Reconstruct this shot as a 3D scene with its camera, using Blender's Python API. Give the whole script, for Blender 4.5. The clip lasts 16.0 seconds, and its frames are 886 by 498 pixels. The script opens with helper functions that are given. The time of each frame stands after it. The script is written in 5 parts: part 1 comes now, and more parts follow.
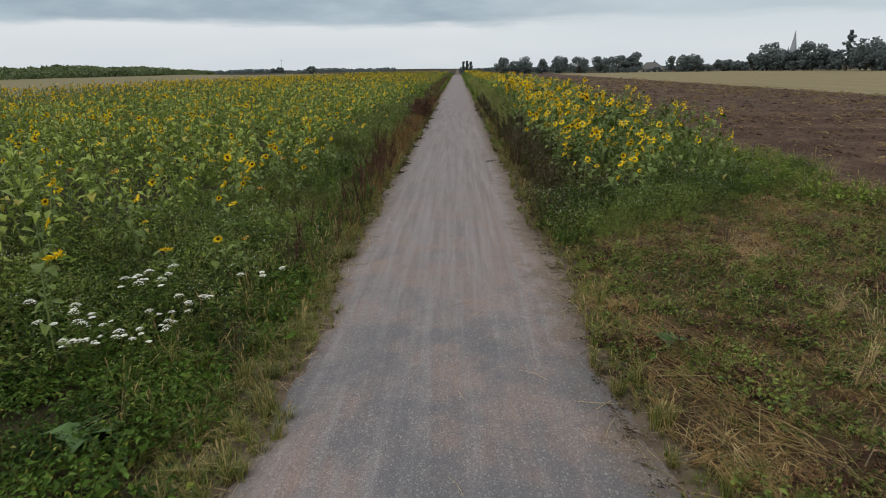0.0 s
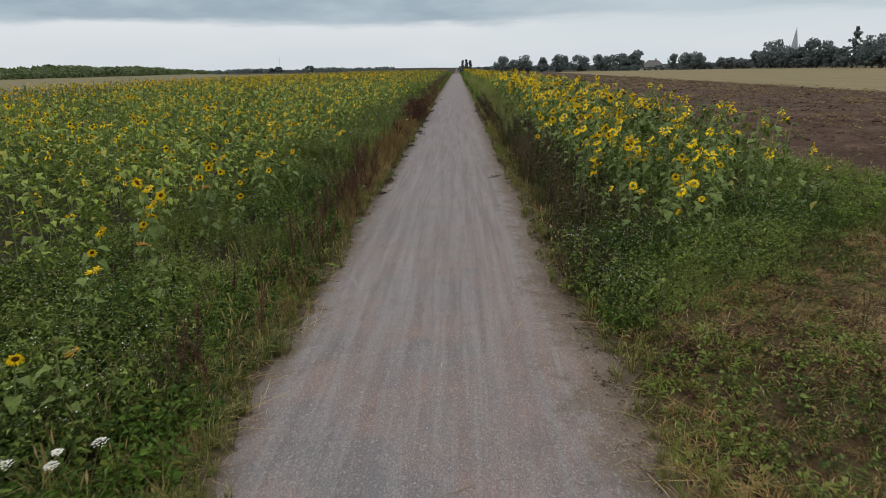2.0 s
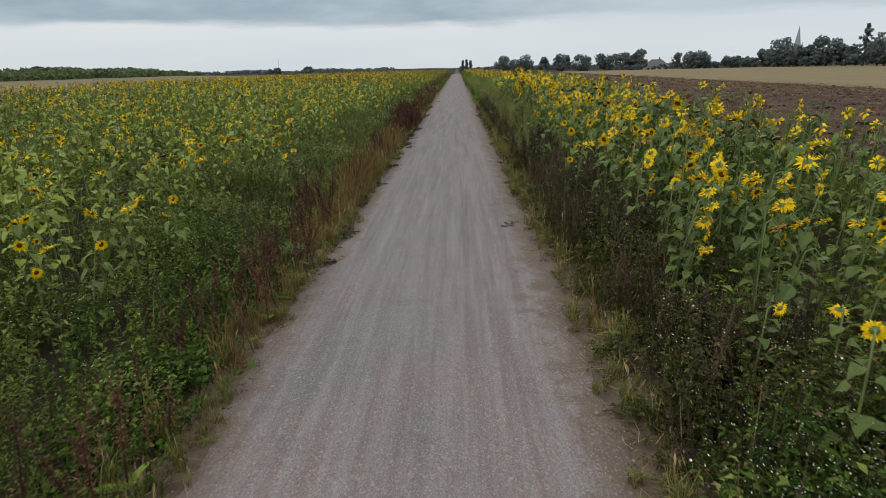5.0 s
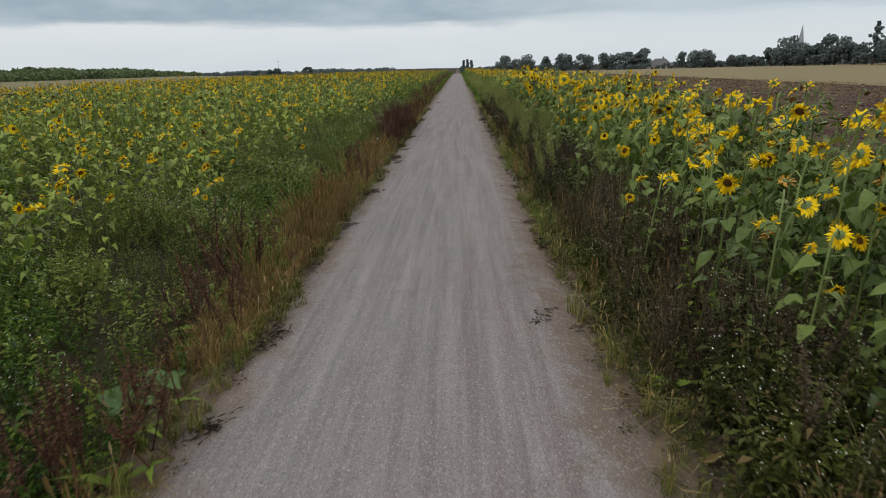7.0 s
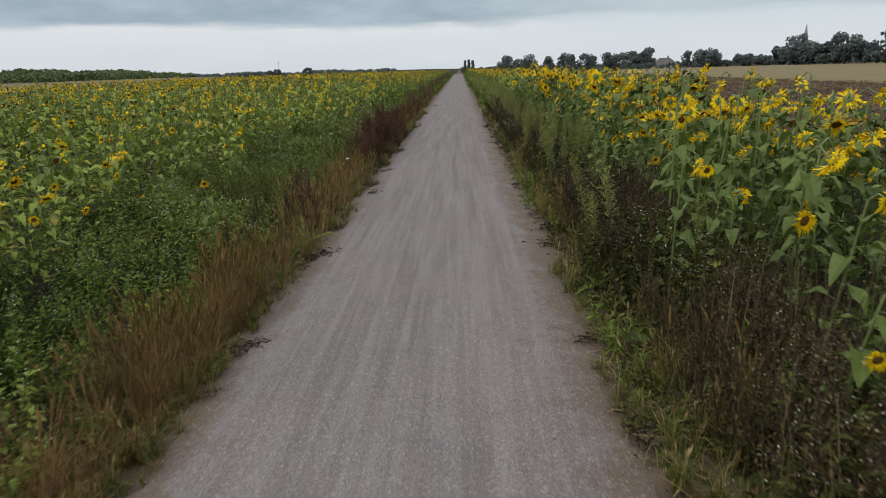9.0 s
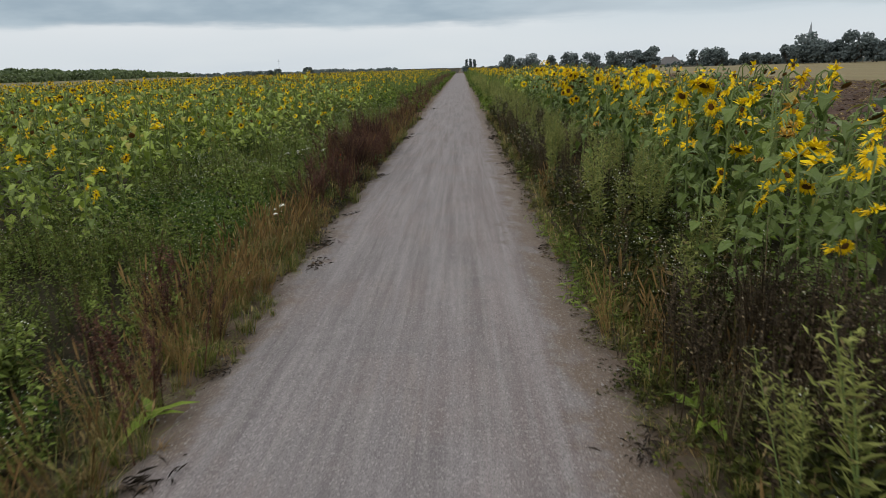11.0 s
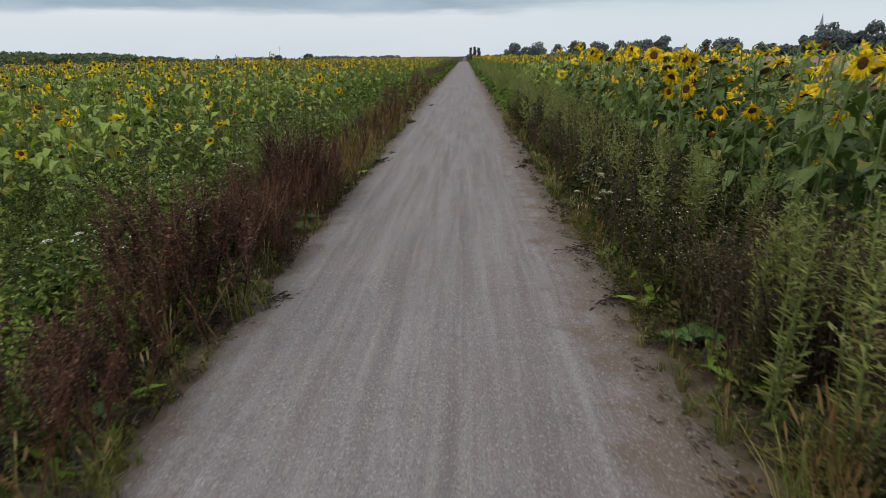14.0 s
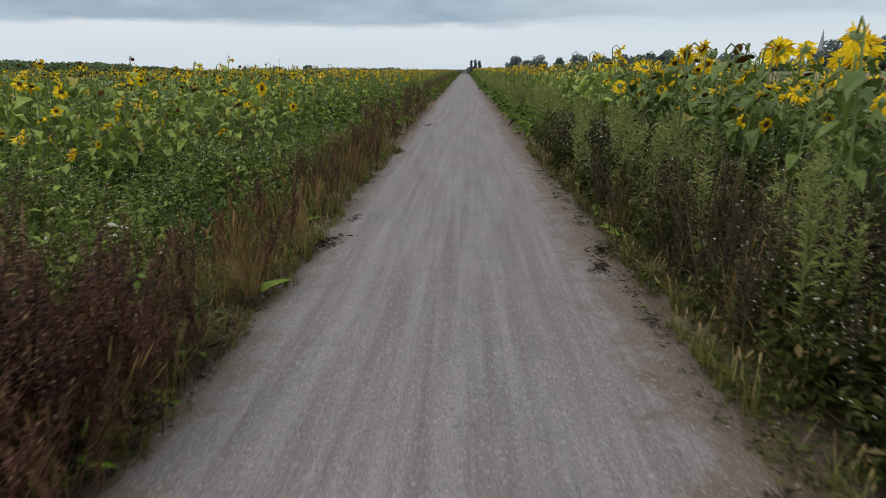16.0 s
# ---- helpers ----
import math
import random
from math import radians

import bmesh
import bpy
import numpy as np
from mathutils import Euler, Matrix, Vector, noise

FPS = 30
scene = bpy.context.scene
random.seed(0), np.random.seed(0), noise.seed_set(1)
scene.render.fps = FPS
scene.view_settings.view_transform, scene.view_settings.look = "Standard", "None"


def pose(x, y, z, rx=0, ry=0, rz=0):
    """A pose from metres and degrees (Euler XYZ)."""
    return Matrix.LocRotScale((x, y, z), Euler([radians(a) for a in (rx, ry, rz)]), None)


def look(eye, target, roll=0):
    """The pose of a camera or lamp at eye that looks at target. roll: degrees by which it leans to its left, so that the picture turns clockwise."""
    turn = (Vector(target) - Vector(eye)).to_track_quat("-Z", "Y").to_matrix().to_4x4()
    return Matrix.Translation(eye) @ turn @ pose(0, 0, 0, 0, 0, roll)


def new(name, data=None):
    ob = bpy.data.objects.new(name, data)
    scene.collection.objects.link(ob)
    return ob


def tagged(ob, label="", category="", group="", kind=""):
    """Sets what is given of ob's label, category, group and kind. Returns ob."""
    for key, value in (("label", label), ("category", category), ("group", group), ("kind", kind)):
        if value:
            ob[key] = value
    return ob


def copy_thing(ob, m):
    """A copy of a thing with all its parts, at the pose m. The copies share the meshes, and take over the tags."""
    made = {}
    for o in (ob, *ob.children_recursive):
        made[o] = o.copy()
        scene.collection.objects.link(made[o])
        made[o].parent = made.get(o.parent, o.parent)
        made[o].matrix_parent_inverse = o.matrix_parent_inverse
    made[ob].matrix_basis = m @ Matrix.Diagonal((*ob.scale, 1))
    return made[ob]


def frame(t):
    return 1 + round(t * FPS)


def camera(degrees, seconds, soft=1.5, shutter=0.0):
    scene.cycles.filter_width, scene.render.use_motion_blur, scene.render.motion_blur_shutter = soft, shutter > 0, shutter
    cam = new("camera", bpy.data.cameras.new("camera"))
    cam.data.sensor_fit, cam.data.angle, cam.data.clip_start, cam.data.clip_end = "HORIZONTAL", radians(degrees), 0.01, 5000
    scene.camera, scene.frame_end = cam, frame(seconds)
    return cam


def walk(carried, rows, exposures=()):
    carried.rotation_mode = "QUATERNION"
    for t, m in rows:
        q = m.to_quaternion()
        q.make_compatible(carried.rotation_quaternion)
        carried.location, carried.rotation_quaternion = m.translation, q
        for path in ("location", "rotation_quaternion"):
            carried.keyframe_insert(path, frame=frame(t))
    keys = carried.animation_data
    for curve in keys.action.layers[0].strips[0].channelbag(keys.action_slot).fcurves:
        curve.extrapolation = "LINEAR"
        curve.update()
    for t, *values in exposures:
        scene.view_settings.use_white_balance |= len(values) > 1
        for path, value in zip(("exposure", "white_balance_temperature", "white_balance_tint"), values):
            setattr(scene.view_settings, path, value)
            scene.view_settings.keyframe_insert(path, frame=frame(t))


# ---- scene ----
cam = camera(72.0, 16.0, soft=0.9, shutter=0.22)
PATH = [
    (0, (0.184, -3.088, 2.775), (0.132, -1.172, 2.205), -0.8),
    (0.5, (0.213, -2.235, 2.747), (0.162, -0.319, 2.176), -0.9),
    (1, (0.255, -1.343, 2.722), (0.203, 0.573, 2.150), -1.0),
    (1.5, (0.275, -0.413, 2.683), (0.223, 1.503, 2.111), -1.1),
    (2, (0.262, 0.480, 2.656), (0.210, 2.396, 2.083), -1.0),
    (2.5, (0.255, 1.363, 2.632), (0.203, 3.279, 2.060), -1.1),
    (3, (0.265, 2.276, 2.613), (0.213, 4.192, 2.040), -1.0),
    (3.5, (0.307, 3.165, 2.584), (0.254, 5.080, 2.013), -1.2),
    (4, (0.325, 4.069, 2.571), (0.271, 5.984, 1.999), -1.2),
    (6.5, (0.369, 8.805, 2.395), (0.311, 10.721, 1.825), -1.4),
    (7, (0.365, 9.958, 2.378), (0.306, 11.874, 1.807), -1.4),
    (7.5, (0.350, 11.015, 2.355), (0.290, 12.931, 1.785), -1.4),
    (8, (0.379, 12.281, 2.314), (0.317, 14.197, 1.744), -1.5),
    (8.5, (0.405, 13.362, 2.274), (0.341, 15.278, 1.705), -1.5),
    (9, (0.415, 14.595, 2.233), (0.350, 16.511, 1.664), -1.6),
    (11.5, (0.485, 20.396, 2.182), (0.413, 22.311, 1.611), -1.6),
    (12, (0.473, 21.779, 2.152), (0.400, 23.694, 1.582), -1.5),
    (12.5, (0.463, 23.099, 2.110), (0.388, 25.015, 1.539), -1.6),
    (13, (0.438, 24.463, 2.082), (0.362, 26.378, 1.510), -1.4),
    (13.5, (0.399, 25.762, 2.045), (0.322, 27.674, 1.463), -1.5),
    (14, (0.331, 27.170, 1.991), (0.256, 29.075, 1.387), -1.0),
    (14.5, (0.270, 28.513, 1.931), (0.196, 30.418, 1.329), -0.8),
    (15, (0.231, 29.979, 1.879), (0.156, 31.886, 1.280), -0.5),
    (15.5, (0.179, 31.409, 1.835), (0.104, 33.319, 1.246), -0.4),
    (16, (0.116, 32.970, 1.797), (0.045, 34.887, 1.230), -0.5),
]
walk(cam, [(t, look(eye, target, roll)) for t, eye, target, roll in PATH], [(0.0, 0.0, 6500, 10), (9.0, 0.0, 6480, 10), (12.5, 0.02, 6400, 10), (16.0, 0.02, 6250, 10)])


# ---- light: overcast sky, weak wide sun ----
SUN_ELEV, SUN_AZ = 46.0, 225.0   # degrees above the horizon, clockwise from the way ahead
world = bpy.data.worlds.new("overcast")
scene.world = world
world.use_nodes = True


class Nodes:
    """Short hand for building node trees."""

    def __init__(self, tree):
        self.tree = tree
        tree.nodes.clear()

    def add(self, kind, props=(), **inputs):
        n = self.tree.nodes.new(kind)
        for key, value in dict(props).items():
            setattr(n, key, value)
        for key, value in inputs.items():
            sock = n.inputs[int(key[1:])] if key[0] == "i" and key[1:].isdigit() else n.inputs[key.replace("_", " ")]
            if isinstance(value, bpy.types.NodeSocket):
                self.tree.links.new(value, sock)
            else:
                sock.default_value = value
        return n

    def math(self, op, a, b=0.0, clamp=False):
        return self.add("ShaderNodeMath", {"operation": op, "use_clamp": clamp}, i0=a, i1=b).outputs[0]

    def mix(self, fac, a, b, blend="MIX"):
        return self.add("ShaderNodeMix", {"data_type": "RGBA", "blend_type": blend}, i0=fac, i6=a, i7=b).outputs[2]

    def noise(self, vec, scale, detail=3.0, rough=0.55):
        return self.add("ShaderNodeTexNoise", Vector=vec, Scale=scale, Detail=detail, Roughness=rough).outputs[0]

    def ramp(self, fac, *stops):
        n = self.add("ShaderNodeValToRGB", i0=fac)
        e = n.color_ramp.elements
        while len(e) < len(stops):
            e.new(0.5)
        for el, (p, c) in zip(e, stops):
            el.position, el.color = p, (*c, 1) if len(c) == 3 else c
        return n.outputs[0]

    def smooth(self, v, lo, hi):
        return self.add("ShaderNodeMapRange", {"interpolation_type": "SMOOTHSTEP"}, i0=v, i1=lo, i2=hi, i3=0.0, i4=1.0).outputs[0]

    def stretch(self, vec, x, y, z):
        return self.add("ShaderNodeMapping", Vector=vec, Scale=(x, y, z)).outputs[0]


w = Nodes(world.node_tree)
way = w.add("ShaderNodeTexCoord").outputs["Generated"]
xyz = w.add("ShaderNodeSeparateXYZ", i0=way)
high = xyz.outputs[2]
flat = w.stretch(way, 1.0, 1.0, 9.0)
big = w.noise(w.stretch(way, 3.0, 3.0, 26.0), 1.0, 5.0, 0.6)
fine = w.noise(w.stretch(way, 1.0, 1.0, 4.0), 5.0, 5.0, 0.55)
# the underside of the cloud deck starts a few degrees up, with a ragged edge
edge = w.math("ADD", high, w.math("MULTIPLY", w.math("SUBTRACT", big, 0.5), 0.035))
edge = w.math("ADD", edge, w.math("MULTIPLY", w.math("SUBTRACT", fine, 0.5), 0.030))
side = w.smooth(xyz.outputs[0], -0.02, 0.30)
deck = w.math("MULTIPLY", w.smooth(edge, 0.058, 0.073), w.math("SUBTRACT", 1.0, w.math("MULTIPLY", side, 0.60)))
low = w.mix(w.smooth(high, 0.0, 0.09), (0.66, 0.72, 0.765, 1), (0.78, 0.81, 0.83, 1))
low = w.mix(w.smooth(fine, 0.35, 0.75), low, (0.71, 0.76, 0.79, 1))
low = w.mix(w.math("MULTIPLY", side, w.smooth(high, 0.02, 0.07)), low, (0.64, 0.71, 0.755, 1))
grey = w.mix(w.smooth(fine, 0.3, 0.7), (0.32, 0.41, 0.485, 1), (0.47, 0.56, 0.625, 1))
cloud = w.mix(deck, low, grey)
# an overcast sky is about three times as bright overhead as at the horizon
top = w.mix(w.smooth(fine, 0.3, 0.7), (1.08, 1.08, 1.05, 1), (1.36, 1.34, 1.28, 1))
cloud = w.mix(w.smooth(high, 0.14, 0.55), cloud, top)
sky = w.add("ShaderNodeTexSky", {"sky_type": "NISHITA", "sun_disc": False, "sun_elevation": radians(SUN_ELEV), "sun_rotation": radians(SUN_AZ)}).outputs[0]
bg_sky = w.add("ShaderNodeBackground", Color=sky, Strength=0.06)
bg_cloud = w.add("ShaderNodeBackground", Color=cloud, Strength=1.0)
both = w.add("ShaderNodeMixShader", i0=0.93, i1=bg_sky.outputs[0], i2=bg_cloud.outputs[0])
w.add("ShaderNodeOutputWorld", Surface=both.outputs[0])

sun = new("sun", bpy.data.lights.new("sun", "SUN"))
sun.data.energy, sun.data.angle, sun.data.color = 1.1, radians(22), (1.0, 0.96, 0.90)
a, e = radians(SUN_AZ), radians(SUN_ELEV)
sun.matrix_world = look(Vector((math.sin(a) * math.cos(e), math.cos(a) * math.cos(e), math.sin(e))) * 50, (0, 0, 0))
scene.view_settings.exposure = 0.0

# ---- materials ----


def material(name):
    m = bpy.data.materials.new(name)
    m.use_nodes = True
    return m, Nodes(m.node_tree)


def finish(n, color, rough=0.8, height=None, strength=0.4, dist=0.02, spec=0.25, thin=0.0, metal=0.0):
    extra = {}
    if height is not None:
        extra["Normal"] = n.add("ShaderNodeBump", Strength=strength, Distance=dist, Height=height).outputs[0]
    b = n.add("ShaderNodeBsdfPrincipled", Base_Color=color, Roughness=rough, Metallic=metal, **extra)
    b.inputs["Specular IOR Level"].default_value = spec
    out = b.outputs[0]
    if thin:
        tr = n.add("ShaderNodeBsdfTranslucent", Color=color)
        out = n.add("ShaderNodeMixShader", i0=thin, i1=out, i2=tr.outputs[0]).outputs[0]
    n.add("ShaderNodeOutputMaterial", Surface=out)


def leaf_material(name, dark, light, odd=None, odd_part=0.06, thin=0.22, patch=0.5, spec=0.30, rough=0.46):
    """Foliage: each leaf its own tone, slow drift over the field, some odd yellow or brown leaves."""
    m, n = material(name)
    place = n.add("ShaderNodeNewGeometry")
    rnd = place.outputs["Random Per Island"]
    obj = n.add("ShaderNodeObjectInfo").outputs["Random"]
    slow = n.noise(place.outputs["Position"], patch, 2.0)
    tone = n.math("ADD", n.math("MULTIPLY", rnd, 0.6), n.math("MULTIPLY", n.smooth(slow, 0.3, 0.7), 0.4))
    tone = n.math("ADD", n.math("MULTIPLY", tone, 0.8), n.math("MULTIPLY", obj, 0.2))
    tone = n.smooth(tone, 0.05, 0.85)
    col = n.mix(tone, (*dark, 1), (*light, 1))
    if odd:
        col = n.mix(n.smooth(n.math("FRACT", n.math("MULTIPLY", rnd, 17.31)), 1.0 - odd_part, 1.0 - odd_part * 0.6), col, (*odd, 1))
    grain = n.noise(place.outputs["Position"], 60.0, 2.0)
    col = n.mix(0.35, col, n.mix(grain, (0.35, 0.35, 0.35, 1), (1.3, 1.3, 1.3, 1)), "MULTIPLY")
    finish(n, col, rough, grain, 0.3, 0.004, spec, thin)
    return m


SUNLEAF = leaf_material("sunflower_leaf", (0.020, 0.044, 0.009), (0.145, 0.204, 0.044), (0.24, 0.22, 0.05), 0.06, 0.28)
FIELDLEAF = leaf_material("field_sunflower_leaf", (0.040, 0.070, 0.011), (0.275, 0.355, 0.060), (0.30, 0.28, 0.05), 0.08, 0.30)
SUNSTEM = leaf_material("sunflower_stem", (0.070, 0.105, 0.030), (0.155, 0.200, 0.066), thin=0.0, spec=0.15)
CALYX = leaf_material("calyx", (0.06, 0.11, 0.03), (0.12, 0.17, 0.05), thin=0.1)
PETAL = leaf_material("petal", (0.66, 0.420, 0.004), (0.86, 0.640, 0.010), (0.52, 0.26, 0.010), 0.10, 0.22, spec=0.1)
WILTED = leaf_material("wilted_petal", (0.30, 0.15, 0.02), (0.50, 0.28, 0.03), thin=0.15)
WEED = leaf_material("weed_leaf", (0.024, 0.050, 0.007), (0.178, 0.255, 0.034), (0.20, 0.20, 0.05), 0.06, 0.12, 0.6, spec=0.15)
HERB = leaf_material("herb_leaf", (0.010, 0.026, 0.005), (0.200, 0.262, 0.056), (0.19, 0.18, 0.06), 0.07, 0.10, 0.8, spec=0.15)
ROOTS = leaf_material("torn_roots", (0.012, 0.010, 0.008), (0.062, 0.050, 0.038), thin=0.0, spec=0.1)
# verge leaf colour darkened to hold the shade inside the tall weeds
VERGE = leaf_material("shade_toned_verge_leaf", (0.009, 0.014, 0.003), (0.096, 0.108, 0.025), (0.14, 0.105, 0.045), 0.10, 0.08, 0.7, spec=0.10)
LUSH = leaf_material("lush_leaf", (0.007, 0.026, 0.004), (0.084, 0.150, 0.021), (0.18, 0.20, 0.035), 0.05, 0.10, 0.9, spec=0.12)
SAGE = leaf_material("grey_green_leaf", (0.012, 0.014, 0.005), (0.112, 0.114, 0.038), (0.13, 0.085, 0.045), 0.16, 0.06, 0.6, spec=0.10)
FEATHER = leaf_material("feathery_leaf", (0.095, 0.112, 0.028), (0.320, 0.345, 0.110), (0.22, 0.18, 0.08), 0.08, 0.25, spec=0.12)
GRASS = leaf_material("grass_blade", (0.034, 0.056, 0.007), (0.136, 0.160, 0.029), (0.29, 0.23, 0.085), 0.30, 0.25, 0.8)
BURDOCK = leaf_material("burdock_leaf", (0.024, 0.058, 0.018), (0.090, 0.165, 0.050), thin=0.15, spec=0.2)
STRAW = leaf_material("straw", (0.14, 0.095, 0.038), (0.44, 0.335, 0.155), (0.10, 0.06, 0.028), 0.15, 0.15, 1.2)
TAN = leaf_material("dry_grass", (0.080, 0.049, 0.019), (0.325, 0.212, 0.088), (0.10, 0.115, 0.032), 0.18, 0.2, 0.8, spec=0.12)
RUST = leaf_material("dock_seed", (0.018, 0.008, 0.007), (0.122, 0.056, 0.038), (0.210, 0.135, 0.070), 0.16, 0.06, 1.6, spec=0.10)
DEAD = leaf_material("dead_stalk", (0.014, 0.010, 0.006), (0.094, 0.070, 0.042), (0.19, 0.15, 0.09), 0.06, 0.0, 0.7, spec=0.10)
WHITE = leaf_material("white_floret", (0.55, 0.57, 0.50), (0.82, 0.83, 0.77), thin=0.2)
FLUFF = leaf_material("seed_fluff", (0.14, 0.125, 0.085), (0.34, 0.32, 0.24), thin=0.2)
SEEDHEAD = leaf_material("ripening_umbel", (0.20, 0.24, 0.12), (0.46, 0.48, 0.34), thin=0.2)
POPPY = leaf_material("poppy_petal", (0.60, 0.035, 0.012), (0.75, 0.07, 0.02), thin=0.3)
# blue-grey base tones carry the distance haze of the far trees and woods
CROWN = leaf_material("hazed_tree_leaf", (0.118, 0.146, 0.150), (0.158, 0.190, 0.186), thin=0.3, spec=0.02, patch=0.15)
FIRLEAF = leaf_material("hazed_fir_needles", (0.090, 0.114, 0.118), (0.120, 0.148, 0.148), thin=0.0, spec=0.02, patch=0.2)
THICKET = leaf_material("thicket_leaf", (0.055, 0.085, 0.036), (0.120, 0.160, 0.065), thin=0.3, patch=0.06)


def disc_material():
    m, n = material("sunflower_disc")
    p = n.add("ShaderNodeNewGeometry").outputs["Position"]
    v = n.add("ShaderNodeTexVoronoi", Vector=p, Scale=210.0).outputs["Distance"]
    r = n.add("ShaderNodeObjectInfo").outputs["Random"]
    col = n.mix(v, n.mix(r, (0.028, 0.014, 0.007, 1), (0.075, 0.036, 0.012, 1)), (0.16, 0.075, 0.016, 1))
    finish(n, col, 0.9, v, 0.6, 0.006, 0.15)
    return m


def bark_material():
    m, n = material("bark")
    p = n.add("ShaderNodeNewGeometry").outputs["Position"]
    t = n.noise(n.stretch(p, 4, 4, 0.7), 1.5, 4.0)
    finish(n, n.mix(t, (0.035, 0.028, 0.022, 1), (0.12, 0.10, 0.08, 1)), 0.9, t, 0.6, 0.05)
    return m


def gravel_material():
    """Rolled limestone gravel: pale chips, lengthwise tyre streaks, reddish earth worn through in places."""
    m, n = material("gravel")
    p = n.add("ShaderNodeNewGeometry").outputs["Position"]
    across = n.add("ShaderNodeSeparateXYZ", i0=p).outputs[0]
    jitter = n.add("ShaderNodeTexNoise", Vector=p, Scale=22.0, Detail=3.0)
    warped = n.add("ShaderNodeVectorMath", {"operation": "MULTIPLY_ADD"}, i0=jitter.outputs["Color"], i1=(0.03, 0.03, 0.0), i2=p)
    chips = n.add("ShaderNodeTexVoronoi", Vector=warped.outputs[0], Scale=88.0)
    chip2 = n.add("ShaderNodeTexVoronoi", Vector=p, Scale=40.0)
    streak = n.noise(n.stretch(p, 5.5, 0.22, 1), 1.0, 5.0, 0.62)
    streak2 = n.noise(n.stretch(p, 15.0, 0.5, 1), 1.0, 3.0)
    blotch = n.noise(p, 0.75, 5.0, 0.65)
    damp = n.noise(p, 2.6, 4.0, 0.65)
    speck_a = n.noise(p, 30.0, 3.0, 0.7)
    col = n.mix(n.smooth(streak, 0.28, 0.72), (0.118, 0.107, 0.111, 1), (0.182, 0.169, 0.176, 1))
    col = n.mix(n.math("MULTIPLY", n.smooth(streak2, 0.44, 0.70), 0.26), col, (0.255, 0.240, 0.230, 1))
    red = n.math("MULTIPLY", n.smooth(blotch, 0.42, 0.60), n.smooth(streak, 0.66, 0.38))
    along = n.add("ShaderNodeSeparateXYZ", i0=p).outputs[1]
    red = n.math("MAXIMUM", red, n.math("MULTIPLY", n.smooth(n.math("ADD", across, n.math("MULTIPLY", n.math("SUBTRACT", blotch, 0.5), 3.0)), 0.1, 0.9), n.smooth(streak2, 0.66, 0.40)))
    red = n.math("MULTIPLY", red, n.math("ADD", 0.16, n.math("MULTIPLY", n.smooth(along, 12.0, 5.0), 0.42)))
    col = n.mix(red, col, (0.205, 0.142, 0.122, 1))
    col = n.mix(n.math("MULTIPLY", n.smooth(damp, 0.5, 0.75), 0.4), col, (0.105, 0.101, 0.103, 1))
    # fine earth gathers beside the wheel tracks
    ragged = n.math("ADD", across, n.math("MULTIPLY", n.math("SUBTRACT", damp, 0.5), 1.3))
    rim = n.math("MAXIMUM", n.smooth(ragged, 1.05, 1.38), n.math("MULTIPLY", n.smooth(ragged, -1.12, -1.50), 0.85))
    col = n.mix(n.math("MULTIPLY", rim, 0.85), col, n.mix(speck_a, (0.085, 0.062, 0.045, 1), (0.150, 0.116, 0.090, 1)))
    fresh = n.math("MULTIPLY", n.smooth(n.math("ADD", along, n.math("MULTIPLY", blotch, 5.0)), 8.0, 4.0), n.smooth(streak, 0.90, 0.45))
    col = n.mix(n.math("MULTIPLY", fresh, n.math("MULTIPLY", n.smooth(blotch, 0.62, 0.40), 0.80)), col, (0.090, 0.093, 0.104, 1))
    speck = n.noise(p, 85.0, 3.0, 0.75)
    col = n.mix(0.75, col, n.mix(n.smooth(speck, 0.34, 0.66), (0.66, 0.66, 0.67, 1), (1.30, 1.30, 1.29, 1)), "MULTIPLY")
    light = n.smooth(n.add("ShaderNodeSeparateXYZ", i0=chips.outputs["Color"]).outputs[0], 0.80, 1.0)
    dark = n.smooth(n.add("ShaderNodeSeparateXYZ", i0=chips.outputs["Color"]).outputs[1], 0.80, 0.98)
    col = n.mix(n.math("MULTIPLY", light, n.math("MULTIPLY", speck_a, 0.62)), col, (0.38, 0.37, 0.36, 1))
    col = n.mix(n.math("MULTIPLY", dark, 0.40), col, (0.070, 0.066, 0.066, 1))
    h = n.math("ADD", chips.outputs["Distance"], n.math("MULTIPLY", chip2.outputs["Distance"], 0.8))
    finish(n, col, 0.92, h, 0.38, 0.010, 0.2)
    return m


def earth_material(name, dark, mid, light, scale=1.0, rows=None, bare=None):
    m, n = material(name)
    p = n.add("ShaderNodeNewGeometry").outputs["Position"]
    a1 = n.noise(p, 0.35 * scale, 4.0, 0.6)
    a2 = n.noise(p, 6.0 * scale, 6.0, 0.7)
    col = n.mix(n.smooth(a2, 0.3, 0.7), (*dark, 1), (*mid, 1))
    col = n.mix(n.math("MULTIPLY", n.smooth(a1, 0.40, 0.70), 0.8), col, (*light, 1))
    h = a2
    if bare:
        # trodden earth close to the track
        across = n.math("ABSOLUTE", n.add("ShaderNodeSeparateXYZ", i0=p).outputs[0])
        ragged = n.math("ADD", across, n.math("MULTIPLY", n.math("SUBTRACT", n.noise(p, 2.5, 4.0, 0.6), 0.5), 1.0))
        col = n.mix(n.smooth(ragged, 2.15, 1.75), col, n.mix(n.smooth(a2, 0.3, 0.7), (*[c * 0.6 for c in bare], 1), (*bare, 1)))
    if rows:
        r = n.noise(n.stretch(p, rows, 0.02, 1), 1.0, 3.0, 0.6)
        col = n.mix(n.math("MULTIPLY", n.smooth(r, 0.40, 0.66), 0.6), col, (*[c * 0.62 for c in mid], 1))
    finish(n, col, 0.95, h, 0.7, 0.05, 0.1)
    return m


